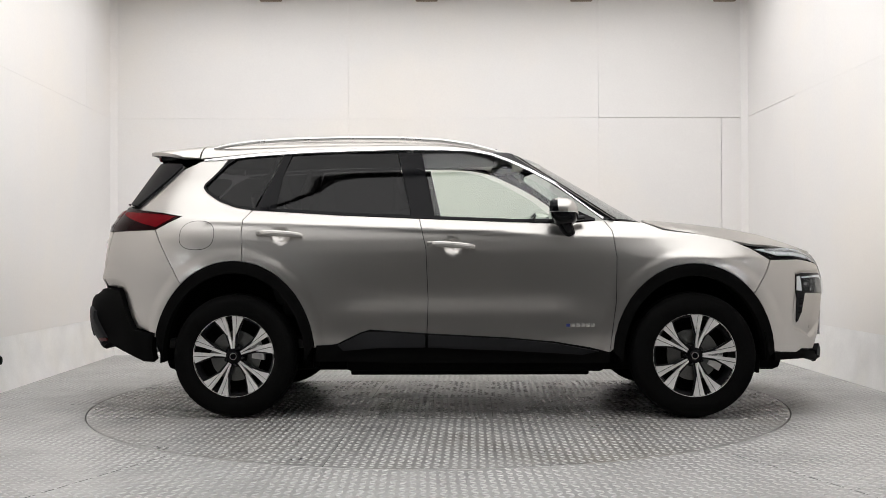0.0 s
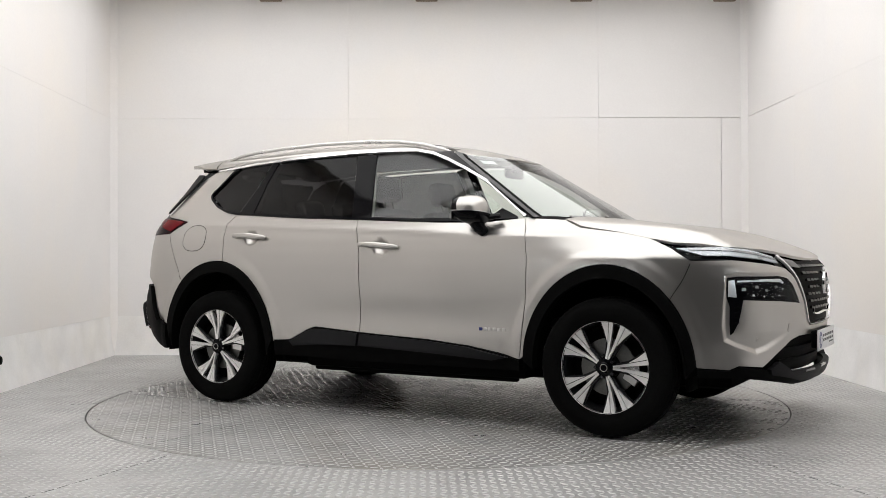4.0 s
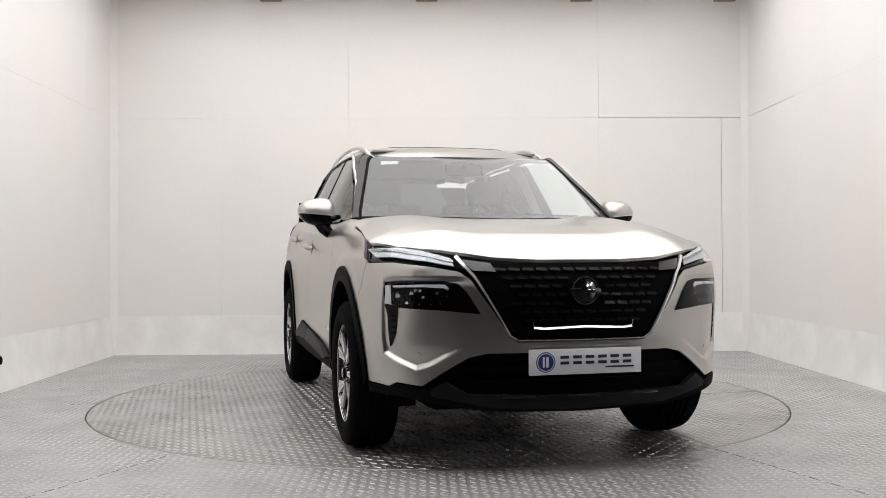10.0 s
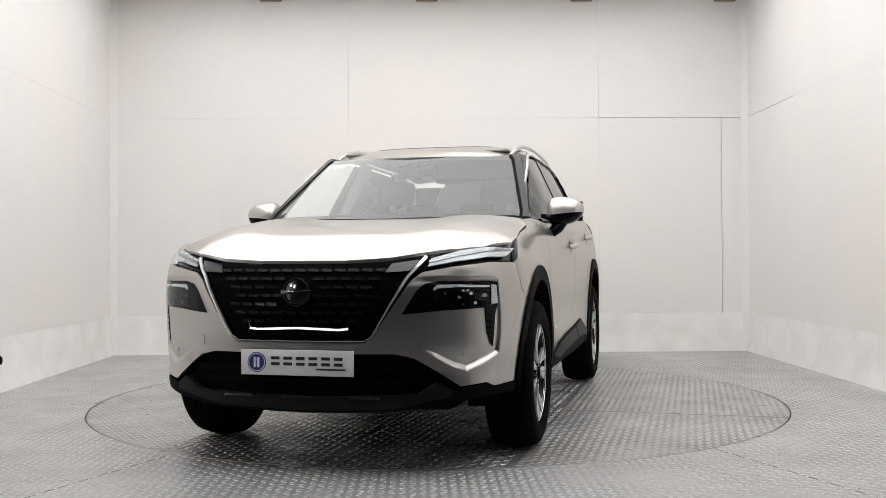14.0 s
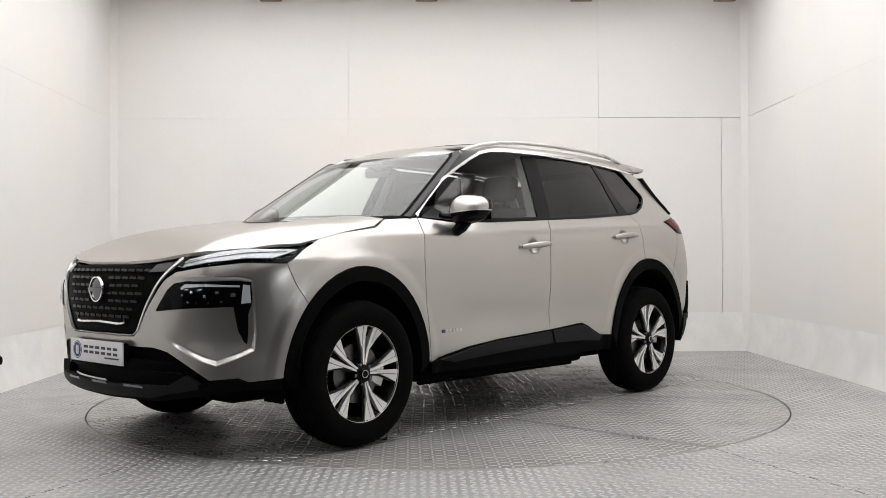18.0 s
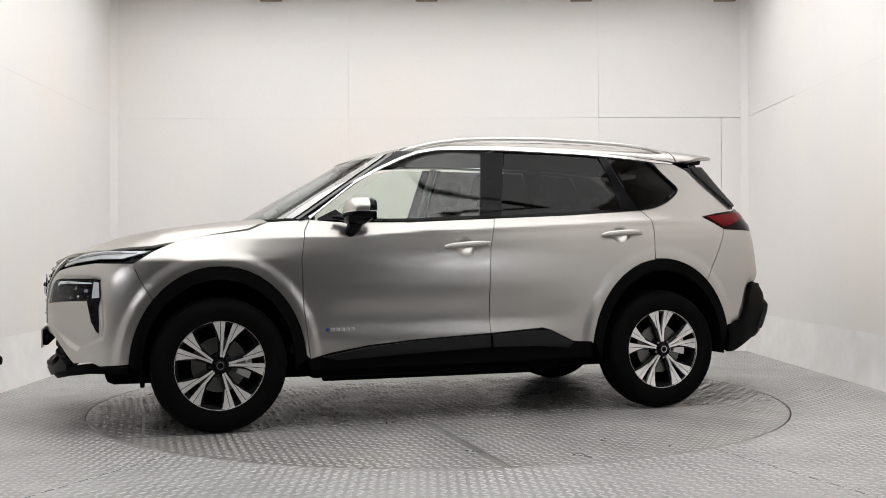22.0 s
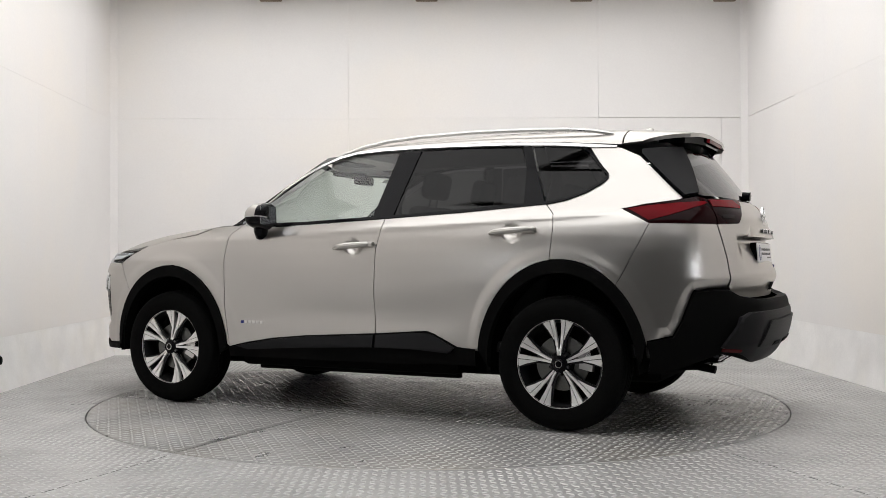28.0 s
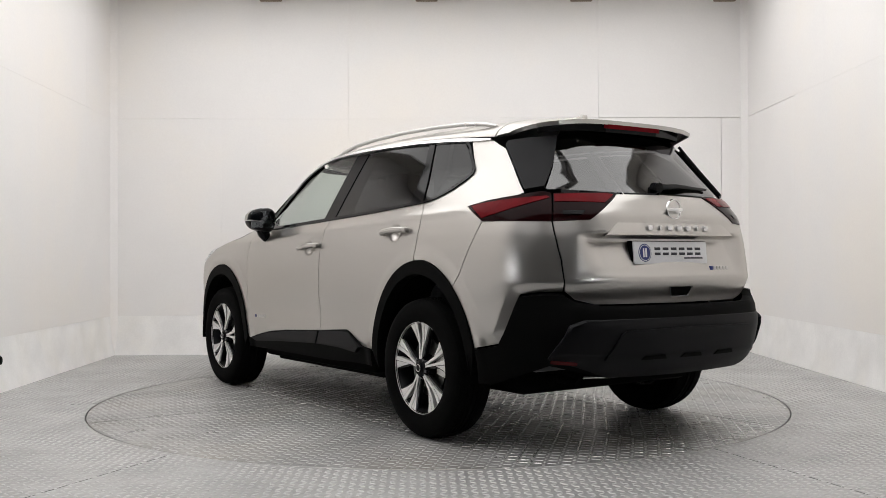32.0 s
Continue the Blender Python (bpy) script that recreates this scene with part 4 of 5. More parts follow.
both("tail_lamp", [(sx(-1.685, 1.200), 1.200), (sx(-1.80, 1.222), 1.222), (sx(-1.96, 1.243), 1.243), (t2s(0.74), 1.262), (t2s(0.70), 1.250), (t2s(0.70), 1.111), (sx(-1.835, 1.118), 1.118)], DRED, car, off=0.004, cell=0.03)
both("gate_lamp", [(sr(0.696), 1.250), (sr(0.40), 1.258), (sr(0.345), 1.250), (sr(0.53), 1.117), (sr(0.696), 1.111)], DRED, car, off=0.004, surf=tail, cell=0.03)
both("lamp_strip", [(sx(-1.715, 1.198), 1.198), (sx(-1.80, 1.211), 1.211), (sx(-1.96, 1.226), 1.226), (t2s(0.72), 1.236), (t2s(0.705), 1.224), (sx(-2.05, 1.200), 1.200), (sx(-1.94, 1.160), 1.160), (sx(-1.83, 1.132), 1.132)], RED, car, off=0.007, thick=0.004, cell=0.03)
both("lamp_strip", [(sr(0.692), 1.244), (sr(0.42), 1.250), (sr(0.37), 1.242), (sr(0.44), 1.200), (sr(0.692), 1.204)], RED, car, off=0.007, thick=0.004, surf=tail, cell=0.03)
both("reversing_lamp", rounded([(sr(0.66), 1.140), (sr(0.57), 1.140), (sr(0.55), 1.165), (sr(0.66), 1.165)], 0.01), GLOSS, car, off=0.006, thick=0.004, surf=tail)
rb = [(0, 0.388), (sr(0.45), 0.40), (sr(0.70), 0.44), (S_ALL - sx(-1.90, 0.335), 0.335), (S_ALL - sx(-1.828, 0.335), 0.335), (S_ALL - sx(-1.828, 0.500), 0.500), (S_ALL - sx(-1.955, 0.525), 0.525), (S_ALL - sx(-2.06, 0.760), 0.760), (S_ALL - sx(-2.14, 0.770), 0.770),
      (sr(0.655), 0.770), (sr(0.60), 0.735), (sr(0.50), 0.712), (0, 0.710)]


def rear_bulge(s, z):
    return 0.080 * (1 - smooth(np.abs(s), sr(0.48), sr(0.48) + 0.40)) * np.interp(z, [0.36, 0.42, 0.50, 0.62, 0.69, 0.735, 0.775], [0.30, 0.60, 0.95, 1.0, 0.88, 0.60, 0.25])


panel("rear_bumper", mirrored(rb), CLAD, car, surf=tail, off=0.012, thick=0.05, cell=0.02, offset_at=rear_bulge)
panel("bumper_step", mirrored([(0, 0.398), (sr(0.45), 0.402), (sr(0.62), 0.445), (sr(0.71), 0.472), (sr(0.64), 0.622), (sr(0.58), 0.646), (0, 0.648)]), CLAD2, car, surf=tail, off=0.017, thick=0.03, cell=0.02, offset_at=rear_bulge)
panel("step_edge", mirrored(ribbon([(0, 0.648), (sr(0.40), 0.648), (sr(0.58), 0.645), (sr(0.64), 0.620), (sr(0.705), 0.478)], 0.012)), CLAD2, car, surf=tail, off=0.022, thick=0.02, gap=0, cell=0.03, offset_at=lambda s, z: rear_bulge(s, z) + np.clip((0.635 - z), -0.02, 0.02) * 0.8)
panel("skid_plate", mirrored([(0, 0.470), (sr(0.50), 0.480), (sr(0.44), 0.592), (sr(0.415), 0.606), (0, 0.610)]), CLAD2, car, surf=tail, off=0.028, thick=0.02, offset_at=rear_bulge)
for yy in (-0.24, 0.0, 0.24):
    panel("skid_notch", [(sr(yy - 0.075), 0.478), (sr(yy + 0.075), 0.478), (sr(yy + 0.055), 0.500), (sr(yy - 0.055), 0.500)], CLAD, car, surf=tail, off=0.031, thick=0.01, gap=0, offset_at=rear_bulge)
both("rear_reflector", rounded([(sr(0.60), 0.448), (sr(0.70), 0.452), (sr(0.70), 0.474), (sr(0.60), 0.470)], 0.008), REFLECTOR, car, surf=tail, off=0.021, thick=0.008, offset_at=rear_bulge)

# glass-house
both("front_window", side(rounded([(0.60, 1.162), (-0.160, 1.192), (-0.245, 1.588), (-0.02, 1.590), (0.13, 1.562), (0.30, 1.490), (0.50, 1.378), (0.69, 1.235)], 0.02)), GREENGLASS, car, off=-0.006, thick=0.0, label="clear green-tinted side window")
both("window_sail", side([(0.60, 1.160), (0.69, 1.230), (0.80, 1.178), (0.80, 1.166)]), GLOSS, car, off=-0.004)
both("centre_pillar", side([(-0.160, 1.188), (-0.245, 1.596), (-0.395, 1.596), (-0.300, 1.195)]), GLOSS, car, off=-0.002)
both("rear_window", side(rounded([(-0.300, 1.198), (-0.395, 1.592), (-0.75, 1.592), (-1.045, 1.580), (-1.098, 1.450), (-1.125, 1.234), (-0.75, 1.216)], 0.02)), PRIVACY, car, off=-0.006, thick=0.0, label="dark privacy-tinted side window")
both("rear_pillar_trim", side([(-1.045, 1.590), (-1.103, 1.588), (-1.165, 1.420), (-1.240, 1.250), (-1.118, 1.234), (-1.092, 1.450)]), GLOSS, car, off=-0.002)
both("quarter_window", side([(-1.111, 1.584), (-1.40, 1.562), (-1.445, 1.530), (-1.560, 1.398), (-1.562, 1.380), (-1.545, 1.362), (-1.46, 1.306), (-1.36, 1.268), (-1.25, 1.250), (-1.173, 1.420)]), PRIVACY, car, off=-0.006, thick=0.0, label="dark privacy-tinted quarter window")
TOPLINE = [(0.845, 1.172), (0.72, 1.272), (0.57, 1.385), (0.42, 1.470), (0.29, 1.532), (0.18, 1.575), (0.06, 1.600), (-0.12, 1.610), (-0.43, 1.614), (-0.95, 1.602), (-1.30, 1.582), (-1.445, 1.568)]
both("chrome_strip", side(ribbon(TOPLINE + [(-1.60, 1.556)], [0.015] * 6 + [0.016] + [0.017] * 5 + [0.008])), BRIGHT, car, off=0.008, thick=0.010, gap=0, cell=0.012)
both("quarter_trim", side(ribbon([(-1.40, 1.566), (-1.452, 1.530), (-1.570, 1.398), (-1.574, 1.378), (-1.552, 1.352), (-1.465, 1.298), (-1.36, 1.260), (-1.25, 1.241)], 0.013)), GLOSS, car, off=0.007, thick=0.02, gap=0, cell=0.014)
both("waist_strip", side(ribbon([(0.66, 1.158), (0.30, 1.162), (-0.252, 1.186), (-0.75, 1.210), (-1.25, 1.244)], 0.016)), GLOSS, car, off=0.006, thick=0.012, gap=0, cell=0.06)


def screen(y, z):
    y, z = np.asarray(y, float), np.asarray(z, float)
    return np.stack([1.14 - (z - 1.19) / 0.586 - 0.22 * (y / 0.70) ** 2, y, z], -1)


panel("windscreen", mirrored([(0, 1.14), (0.74, 1.165), (0.735, 1.20), (0.595, 1.545), (0.56, 1.568), (0.30, 1.562), (0, 1.552)]), SCREENGLASS, car, surf=screen, thick=0.0, label="clear windscreen")
both("windscreen_pillar", [(0.742, 1.163), (0.737, 1.20), (0.597, 1.545), (0.562, 1.570), (0.600, 1.590), (0.640, 1.560), (0.712, 1.385), (0.775, 1.205), (0.790, 1.165)], PILLAR, car, surf=screen, off=0.001, thick=0.02)
both("screen_seal", ribbon([(0.742, 1.165), (0.737, 1.20), (0.597, 1.545), (0.575, 1.566)], 0.014), CLAD, car, surf=screen, off=0.003, thick=0.01, gap=0)


PILLAR_Y = ([1.165, 1.205, 1.385, 1.56, 1.61], [0.788, 0.773, 0.710, 0.640, 0.600])


def pillar_side(u, z):
    """Between the side windows' top strip (u = 0) and the windscreen's pillar (u = 0.1)."""
    u, z = np.asarray(u, float) / 0.1, np.asarray(z, float)
    xa = np.interp(z, [p[1] for p in TOPLINE[:9]], [p[0] for p in TOPLINE[:9]])
    ya = half_width(xa, z)
    a = np.stack([xa, ya, z], -1)
    b = screen(np.interp(z, *PILLAR_Y), np.minimum(z, 1.59))
    return a + (b - a) * u[..., None]


both("pillar_cover", [(0.0, 1.17), (0.1, 1.17), (0.1, 1.604), (0.0, 1.604)], PILLAR, car, surf=pillar_side, thick=0.006, gap=0, cell=0.02)
panel("cowl", mirrored([(0, 1.10), (0.70, 1.12), (0.78, 1.165), (0.70, 1.172), (0, 1.150)]), CLAD, car, surf=screen, off=0.006, thick=0.01)
panel("screen_band", mirrored([(0, 1.522), (0.14, 1.52), (0.20, 1.538), (0.54, 1.538), (0.595, 1.545), (0.56, 1.568), (0.30, 1.562), (0, 1.552)]), GLOSS, car, surf=screen, off=-0.004, thick=0.0)
panel("tax_sticker", [(-0.54, 1.512), (-0.44, 1.512), (-0.43, 1.535), (-0.53, 1.535)], STICKER, car, surf=screen, off=-0.005, thick=0.0, gap=0)

# bonnet
HZ = curve([(0.9, 1.185), (1.15, 1.172), (1.40, 1.148), (1.65, 1.115), (1.84, 1.075), (1.98, 1.030), (2.10, 0.982), (2.18, 0.950), (2.26, 0.922), (2.32, 0.90)])


def bonnet_top(x, y):
    x, y = np.asarray(x, float), np.asarray(y, float)
    k = np.interp(x, [1.0, 1.2, 1.6, 2.0, 2.3], [0.15, 0.60, 0.78, 0.9, 0.6])
    a = np.abs(y)
    dome = -0.014 * (1 - smooth(a, 0.28, 0.50))
    return np.stack([x, y, HZ(x) + dome * smooth(2.25 - x, 0.0, 0.3) - k * np.maximum(a - 0.5, 0) ** 2], -1)


edge_s = [(sf(0.2), 0.925), (sf(0.40), 0.934), (sf(0.572), 0.958), (sf(0.70), 0.985), (sf(0.80), 1.008), (sx(1.70, 1.022), 1.022), (sx(1.58, 1.042), 1.042), (sx(1.43, 1.075), 1.075), (sx(1.30, 1.092), 1.092), (sx(1.19, 1.106), 1.106), (sx(1.08, 1.152), 1.152)]
ep = [tuple(skin(np.array([s]), np.array([z]))[0][:2]) for s, z in edge_s]
bonnet_half = [(ep[0][0], 0)] + ep + [(1.10, 0.60), (1.18, 0.30), (1.20, 0)]
bonnet = panel("bonnet", bonnet_half + [(x, -y) for x, y in bonnet_half[::-1] if abs(y) > 1e-6], PAINT, car, surf=bonnet_top, cell=0.05)

# roof: from the middle line to the chrome strips
RZ = curve([(-2.1, 1.628), (-1.9, 1.662), (-1.63, 1.688), (-1.3, 1.698), (-0.8, 1.700), (-0.3, 1.688), (0.0, 1.672), (0.2, 1.648), (0.4, 1.60), (0.56, 1.545), (0.7, 1.48)])
tl_x, tl_z = np.array([p[0] for p in TOPLINE[::-1]]), np.array([p[1] for p in TOPLINE[::-1]])
tl_x, tl_z = np.r_[-1.95, -1.75, -1.62, tl_x], np.r_[1.535, 1.545, 1.553, tl_z]


def roof_top(x, v):
    """The roof at x, and at a share v of its half width."""
    x, v = np.asarray(x, float), np.asarray(v, float)
    a = np.minimum(np.abs(v), 1.0)
    bow = 0.36 * a ** 2 * smooth(x, -0.2, 0.50)
    xx = x - bow
    ze = np.interp(xx, tl_x, tl_z) + 0.010
    ye = half_width(xx, ze) - 0.002
    z = ze + (RZ(x - bow * 0.3) - ze) * np.maximum(1 - a ** 3.6, 0) ** 0.56
    return np.stack([xx, np.sign(v) * a * ye, z], -1)


panel("roof", [(0.53, -0.998), (0.53, 0.998), (-1.625, 0.998), (-1.625, -0.998)], PAINT, car, surf=roof_top, cell=0.03, gap=0)
panel("sunroof", rounded([(0.03, -0.62), (0.03, 0.62), (-1.15, 0.62), (-1.15, -0.62)], 0.08), GLOSS, car, surf=roof_top, off=0.003, thick=0.01, cell=0.06, gap=0)


def spoiler_top(x, v):
    return roof_top(x, v) * np.array([1, 1.0, 1]) + np.array([0, 0, 0.012])


panel("tail_spoiler", [(-1.632, -0.999), (-1.632, 0.999), (-1.74, 0.985), (-1.88, 0.88), (-1.98, 0.78), (-2.01, 0.64), (-2.03, 0.30), (-2.03, -0.30), (-2.01, -0.64), (-1.98, -0.78), (-1.88, -0.88), (-1.74, -0.985)], PAINT, car, surf=roof_top, cell=0.03, thick=0.022)
panel("spoiler_underside", [(-1.80, -0.78), (-1.80, 0.78), (-1.94, 0.70), (-2.012, 0.30), (-2.012, -0.30), (-1.94, -0.70)], GLOSS, car, surf=roof_top, off=-0.016, thick=0.045, gap=0)
panel("brake_lamp", [(-2.016, -0.33), (-2.016, 0.33), (-2.031, 0.30), (-2.031, -0.30)], RED, car, surf=roof_top, off=-0.020, thick=0.022, gap=0)
panel("rear_screen", mirrored([(0, 1.262), (sr(0.36), 1.258), (sr(0.60), 1.268), (sr(0.735), 1.272), (sr(0.645), 1.545), (sr(0.60), 1.590), (0, 1.600)]), REARGLASS, car, surf=tail, off=-0.004, thick=0.0, label="dark tinted rear window")
both("gate_side_trim", [(S_ALL - sx(-1.985, 1.258), 1.258), (sr(0.728), 1.272), (sr(0.638), 1.545), (S_ALL - sx(-1.735, 1.530), 1.530), (S_ALL - sx(-1.735, 1.505), 1.505)], CLAD2, car, surf=tail, off=0.020)


# wheels
def wheel(parent):
    """A wheel with its axle along y, outer face towards +y, about its hub face."""
    w = part("wheel", lathe([(0.2375, -0.004), (0.2395, 0.003), (0.2415, 0.003), (0.243, -0.004), (0.240, -0.012), (0.2365, -0.010), (0.2375, -0.004)], 64), MACHINED, parent)
    part("rim_barrel", lathe([(0.234, -0.006), (0.222, -0.03), (0.214, -0.18), (0.205, -0.18)], 48), ALLOYDARK, w)
    prof = [(0.236, -0.004), (0.246, 0.010), (0.275, 0.020), (0.315, 0.021), (0.342, 0.010), (0.356, -0.006), (0.362, -0.03), (0.3635, -0.10), (0.362, -0.17), (0.356, -0.195), (0.342, -0.208), (0.30, -0.215), (0.236, -0.20)]
    part("tyre", lathe(prof, 72), RUBBER, w)
    tb = bmesh.new()
    for i in range(60):
        a = 2 * math.pi * i / 60
        for y0, y1, sk in ((-0.055, -0.004, 0.02), (-0.195, -0.145, -0.02)):
            q = []
            for rr in (0.3615, 0.3650):
                for yy, da in ((y0, 0), (y1, sk)):
                    for d in (-0.035, 0.035):
                        fall = 0.010 * max(0, abs(yy + 0.10) - 0.06) / 0.04
                        r2 = rr - fall
                        aa = a + d + da
                        q.append(tb.verts.new((r2 * math.cos(aa), yy, r2 * math.sin(aa))))
            for f in ((0, 1, 3, 2), (4, 6, 7, 5), (0, 4, 5, 1), (2, 3, 7, 6), (0, 2, 6, 4), (1, 5, 7, 3)):
                tb.faces.new([q[k] for k in f])
    for y0 in (-0.135, -0.105, -0.075):
        b2 = lathe([(0.360, y0), (0.3685, y0 + 0.002), (0.3685, y0 + 0.020), (0.360, y0 + 0.022)], 72)
        me = bpy.data.meshes.new("t")
        b2.to_mesh(me)
        b2.free()
        tb.from_mesh(me)
        bpy.data.meshes.remove(me)
    tread = part("tread", tb, RUBBER, w)
    tread["kind"] = "stuff"
    part("rim_back", lathe([(0.03, -0.075), (0.10, -0.070), (0.217, -0.10)], 40), DARK, w)
    part("brake_disc", lathe([(0.07, -0.055), (0.150, -0.055), (0.150, -0.068), (0.07, -0.068)], 40), STEEL, w)
    cal = bmesh.new()
    for a0 in (2.75,):
        rows = []
        for k in range(7):
            a = a0 + k * 0.11
            rows.append([cal.verts.new((r * math.cos(a), y, r * math.sin(a))) for r, y in ((0.10, -0.04), (0.175, -0.04), (0.175, -0.08), (0.10, -0.08))])
        for p, q in zip(rows, rows[1:]):
            for k in range(4):
                cal.faces.new((p[k], p[(k + 1) % 4], q[(k + 1) % 4], q[k]))
        cal.faces.new(rows[0])
        cal.faces.new(rows[-1])
    part("brake_caliper", cal, SATIN, w)

    def blade(ang, rows, t, mat, name):
        """A spoke from rows of (radius, inner edge, outer edge, depth)."""
        bm = bmesh.new()
        ring = []
        for r, e0, e1, y in rows:
            m = (e0 + e1) / 2
            ring.append([bm.verts.new(p) for p in ((r, y, e0), (r, y, e1), (r, y - t, m + (e1 - m) * 0.8), (r, y - t, m + (e0 - m) * 0.8))])
        for p, q in zip(ring, ring[1:]):
            for k in range(4):
                bm.faces.new((p[k], p[(k + 1) % 4], q[(k + 1) % 4], q[k]))
        bm.faces.new(ring[0])
        bm.faces.new(ring[-1])
        bmesh.ops.rotate(bm, verts=bm.verts[:], matrix=Matrix.Rotation(-ang, 3, "Y"))
        return part(name, bm, mat, w, smooth=25)
    for k in range(5):
        a = math.radians(90 + 72 * k)
        for sg in (1, -1):
            blade(a, [(0.040, sg * 0.0005, sg * 0.010, -0.002), (0.075, sg * 0.002, sg * 0.0145, -0.006), (0.13, sg * 0.009, sg * 0.024, -0.012), (0.18, sg * 0.0145, sg * 0.034, -0.010), (0.236, sg * 0.0205, sg * 0.0455, -0.001)], 0.028, MACHINED, "spoke")
            blade(a, [(0.128, sg * 0.0265, sg * 0.0280, -0.014), (0.18, sg * 0.0375, sg * 0.0575, -0.010), (0.235, sg * 0.0490, sg * 0.097, -0.002)], 0.024, MACHINED, "spoke_flare")
            blade(a, [(0.045, sg * 0.008, sg * 0.018, -0.018), (0.13, sg * 0.020, sg * 0.040, -0.026), (0.232, sg * 0.040, sg * 0.102, -0.014)], 0.020, ALLOYDARK, "spoke_backing")
    part("hub", lathe([(0.0005, 0.004), (0.030, 0.004), (0.050, -0.004), (0.060, -0.02), (0.068, -0.05)], 32), GLOSS, w)
    part("centre_cap", lathe([(0.0005, 0.012), (0.024, 0.012), (0.029, 0.008), (0.030, 0.0)], 28), GLOSS, w)
    part("cap_ring", lathe([(0.017, 0.0125), (0.0175, 0.0138), (0.020, 0.0138), (0.0205, 0.0125)], 28), SATIN, w)
    for k in range(5):
        a = math.radians(54 + 72 * k)
        bm = lathe([(0.0005, 0.002), (0.008, 0.002), (0.010, -0.004), (0.010, -0.02)], 10)
        bmesh.ops.translate(bm, verts=bm.verts[:], vec=(0.052 * math.cos(a), 0, 0.052 * math.sin(a)))
        part("wheel_nut", bm, DCHROME, w)
    return w


first_wheel = wheel(car)
spots = []
for sx_, sy_, spin in ((1, 1, -12), (-1, 1, 2), (1, -1, -17), (-1, -1, 7)):
    m = pose(sx_ * WB, sy_ * HUB_Y, HUB_Z + 0.0075, 0, spin, 0) if sy_ > 0 else pose(sx_ * WB, sy_ * HUB_Y, HUB_Z + 0.0075, 0, 0, 180) @ pose(0, 0, 0, 0, spin, 0)
    spots.append(m)
for m in spots[1:]:
    c = copy_thing(first_wheel, m)
first_wheel.matrix_basis = spots[0]

# dark inside of the wheel arches and the underbody
for c in (FA, RA):
    for sy in (1, -1):
        bm = bmesh.new()
        rows = []
        for k in range(25):
            a = math.pi * (-0.02 + 1.04 * k / 24)
            x, z = c[0] + (c[1] - 0.045) * math.cos(a), HUB_Z + (c[2] - 0.055) * math.sin(a)
            rows.append((bm.verts.new((x, sy * 0.905, z)), bm.verts.new((x, sy * 0.60, z))))
        for p, q in zip(rows, rows[1:]):
            bm.faces.new((p[0], q[0], q[1], p[1]))
        bm.faces.new([r[1] for r in rows])
        part("wheel_housing", bm, DARK, car)
part("underbody", box(-1.85, 1.95, -0.62, 0.62, 0.250, 0.42, 0.05), DARK, car)
part("floor_pan", box(-0.70, 0.85, -0.79, 0.79, 0.262, 0.40, 0.03), DARK, car)
part("rear_floor", box(-2.25, -1.75, -0.62, 0.62, 0.42, 0.68, 0.05), DARK, car)
part("engine_bay", box(1.0, 2.12, -0.60, 0.60, 0.40, 0.88, 0.05), DARK, car)
both("door_inner", side([(0.84, 1.135), (0.88, 0.68), (0.85, 0.39), (-0.20, 0.48), (-0.55, 0.50), (-0.85, 0.45), (-0.98, 0.75), (-1.28, 0.94), (-1.29, 1.20), (-0.75, 1.17), (-0.25, 1.15), (0.40, 1.12)]), TRIM, car, off=-0.07, thick=0.0, cell=0.1)


def at_skin(x, z, off=0.0):
    """A point of the left flank at x and z, raised by off, and its normal."""
    s, zz = np.array([sx(x, z)]), np.array([z])
    n = normals_of(skin, s, zz)[0]
    p = skin(s, zz)[0] + n * off
    return Vector(p), Vector(n)


def flip_y(bm):
    for v in bm.verts:
        v.co.y = -v.co.y
    return bm


# door handles
for (x0, z0), (x1, z1), doors in (((0.075, 1.005), (-0.190, 1.026), front_doors), ((-0.945, 1.076), (-1.205, 1.093), rear_doors)):
    for door, sg in zip(doors, (1, -1)):
        pts, rad = [], []
        for k in range(11):
            u = k / 10
            p, n = at_skin(x0 + (x1 - x0) * u, z0 + (z1 - z0) * u, 0.010 + 0.026 * math.sin(math.pi * min(1, max(0, u))) ** 0.45)
            pts.append(p)
            rad.append(0.009 + 0.007 * math.sin(math.pi * u) ** 0.4)
        bm = tube(pts, rad, 10, 1.15)
        part("door_handle", flip_y(bm) if sg < 0 else bm, PAINT, door)
        p, n = at_skin(x1 + 0.012, z1 - 0.001, 0.018)
        bm = box(p.x - 0.026, p.x + 0.022, p.y - 0.02, p.y + 0.014, p.z - 0.015, p.z + 0.014, 0.008)
        part("handle_base", flip_y(bm) if sg < 0 else bm, PAINT, door)

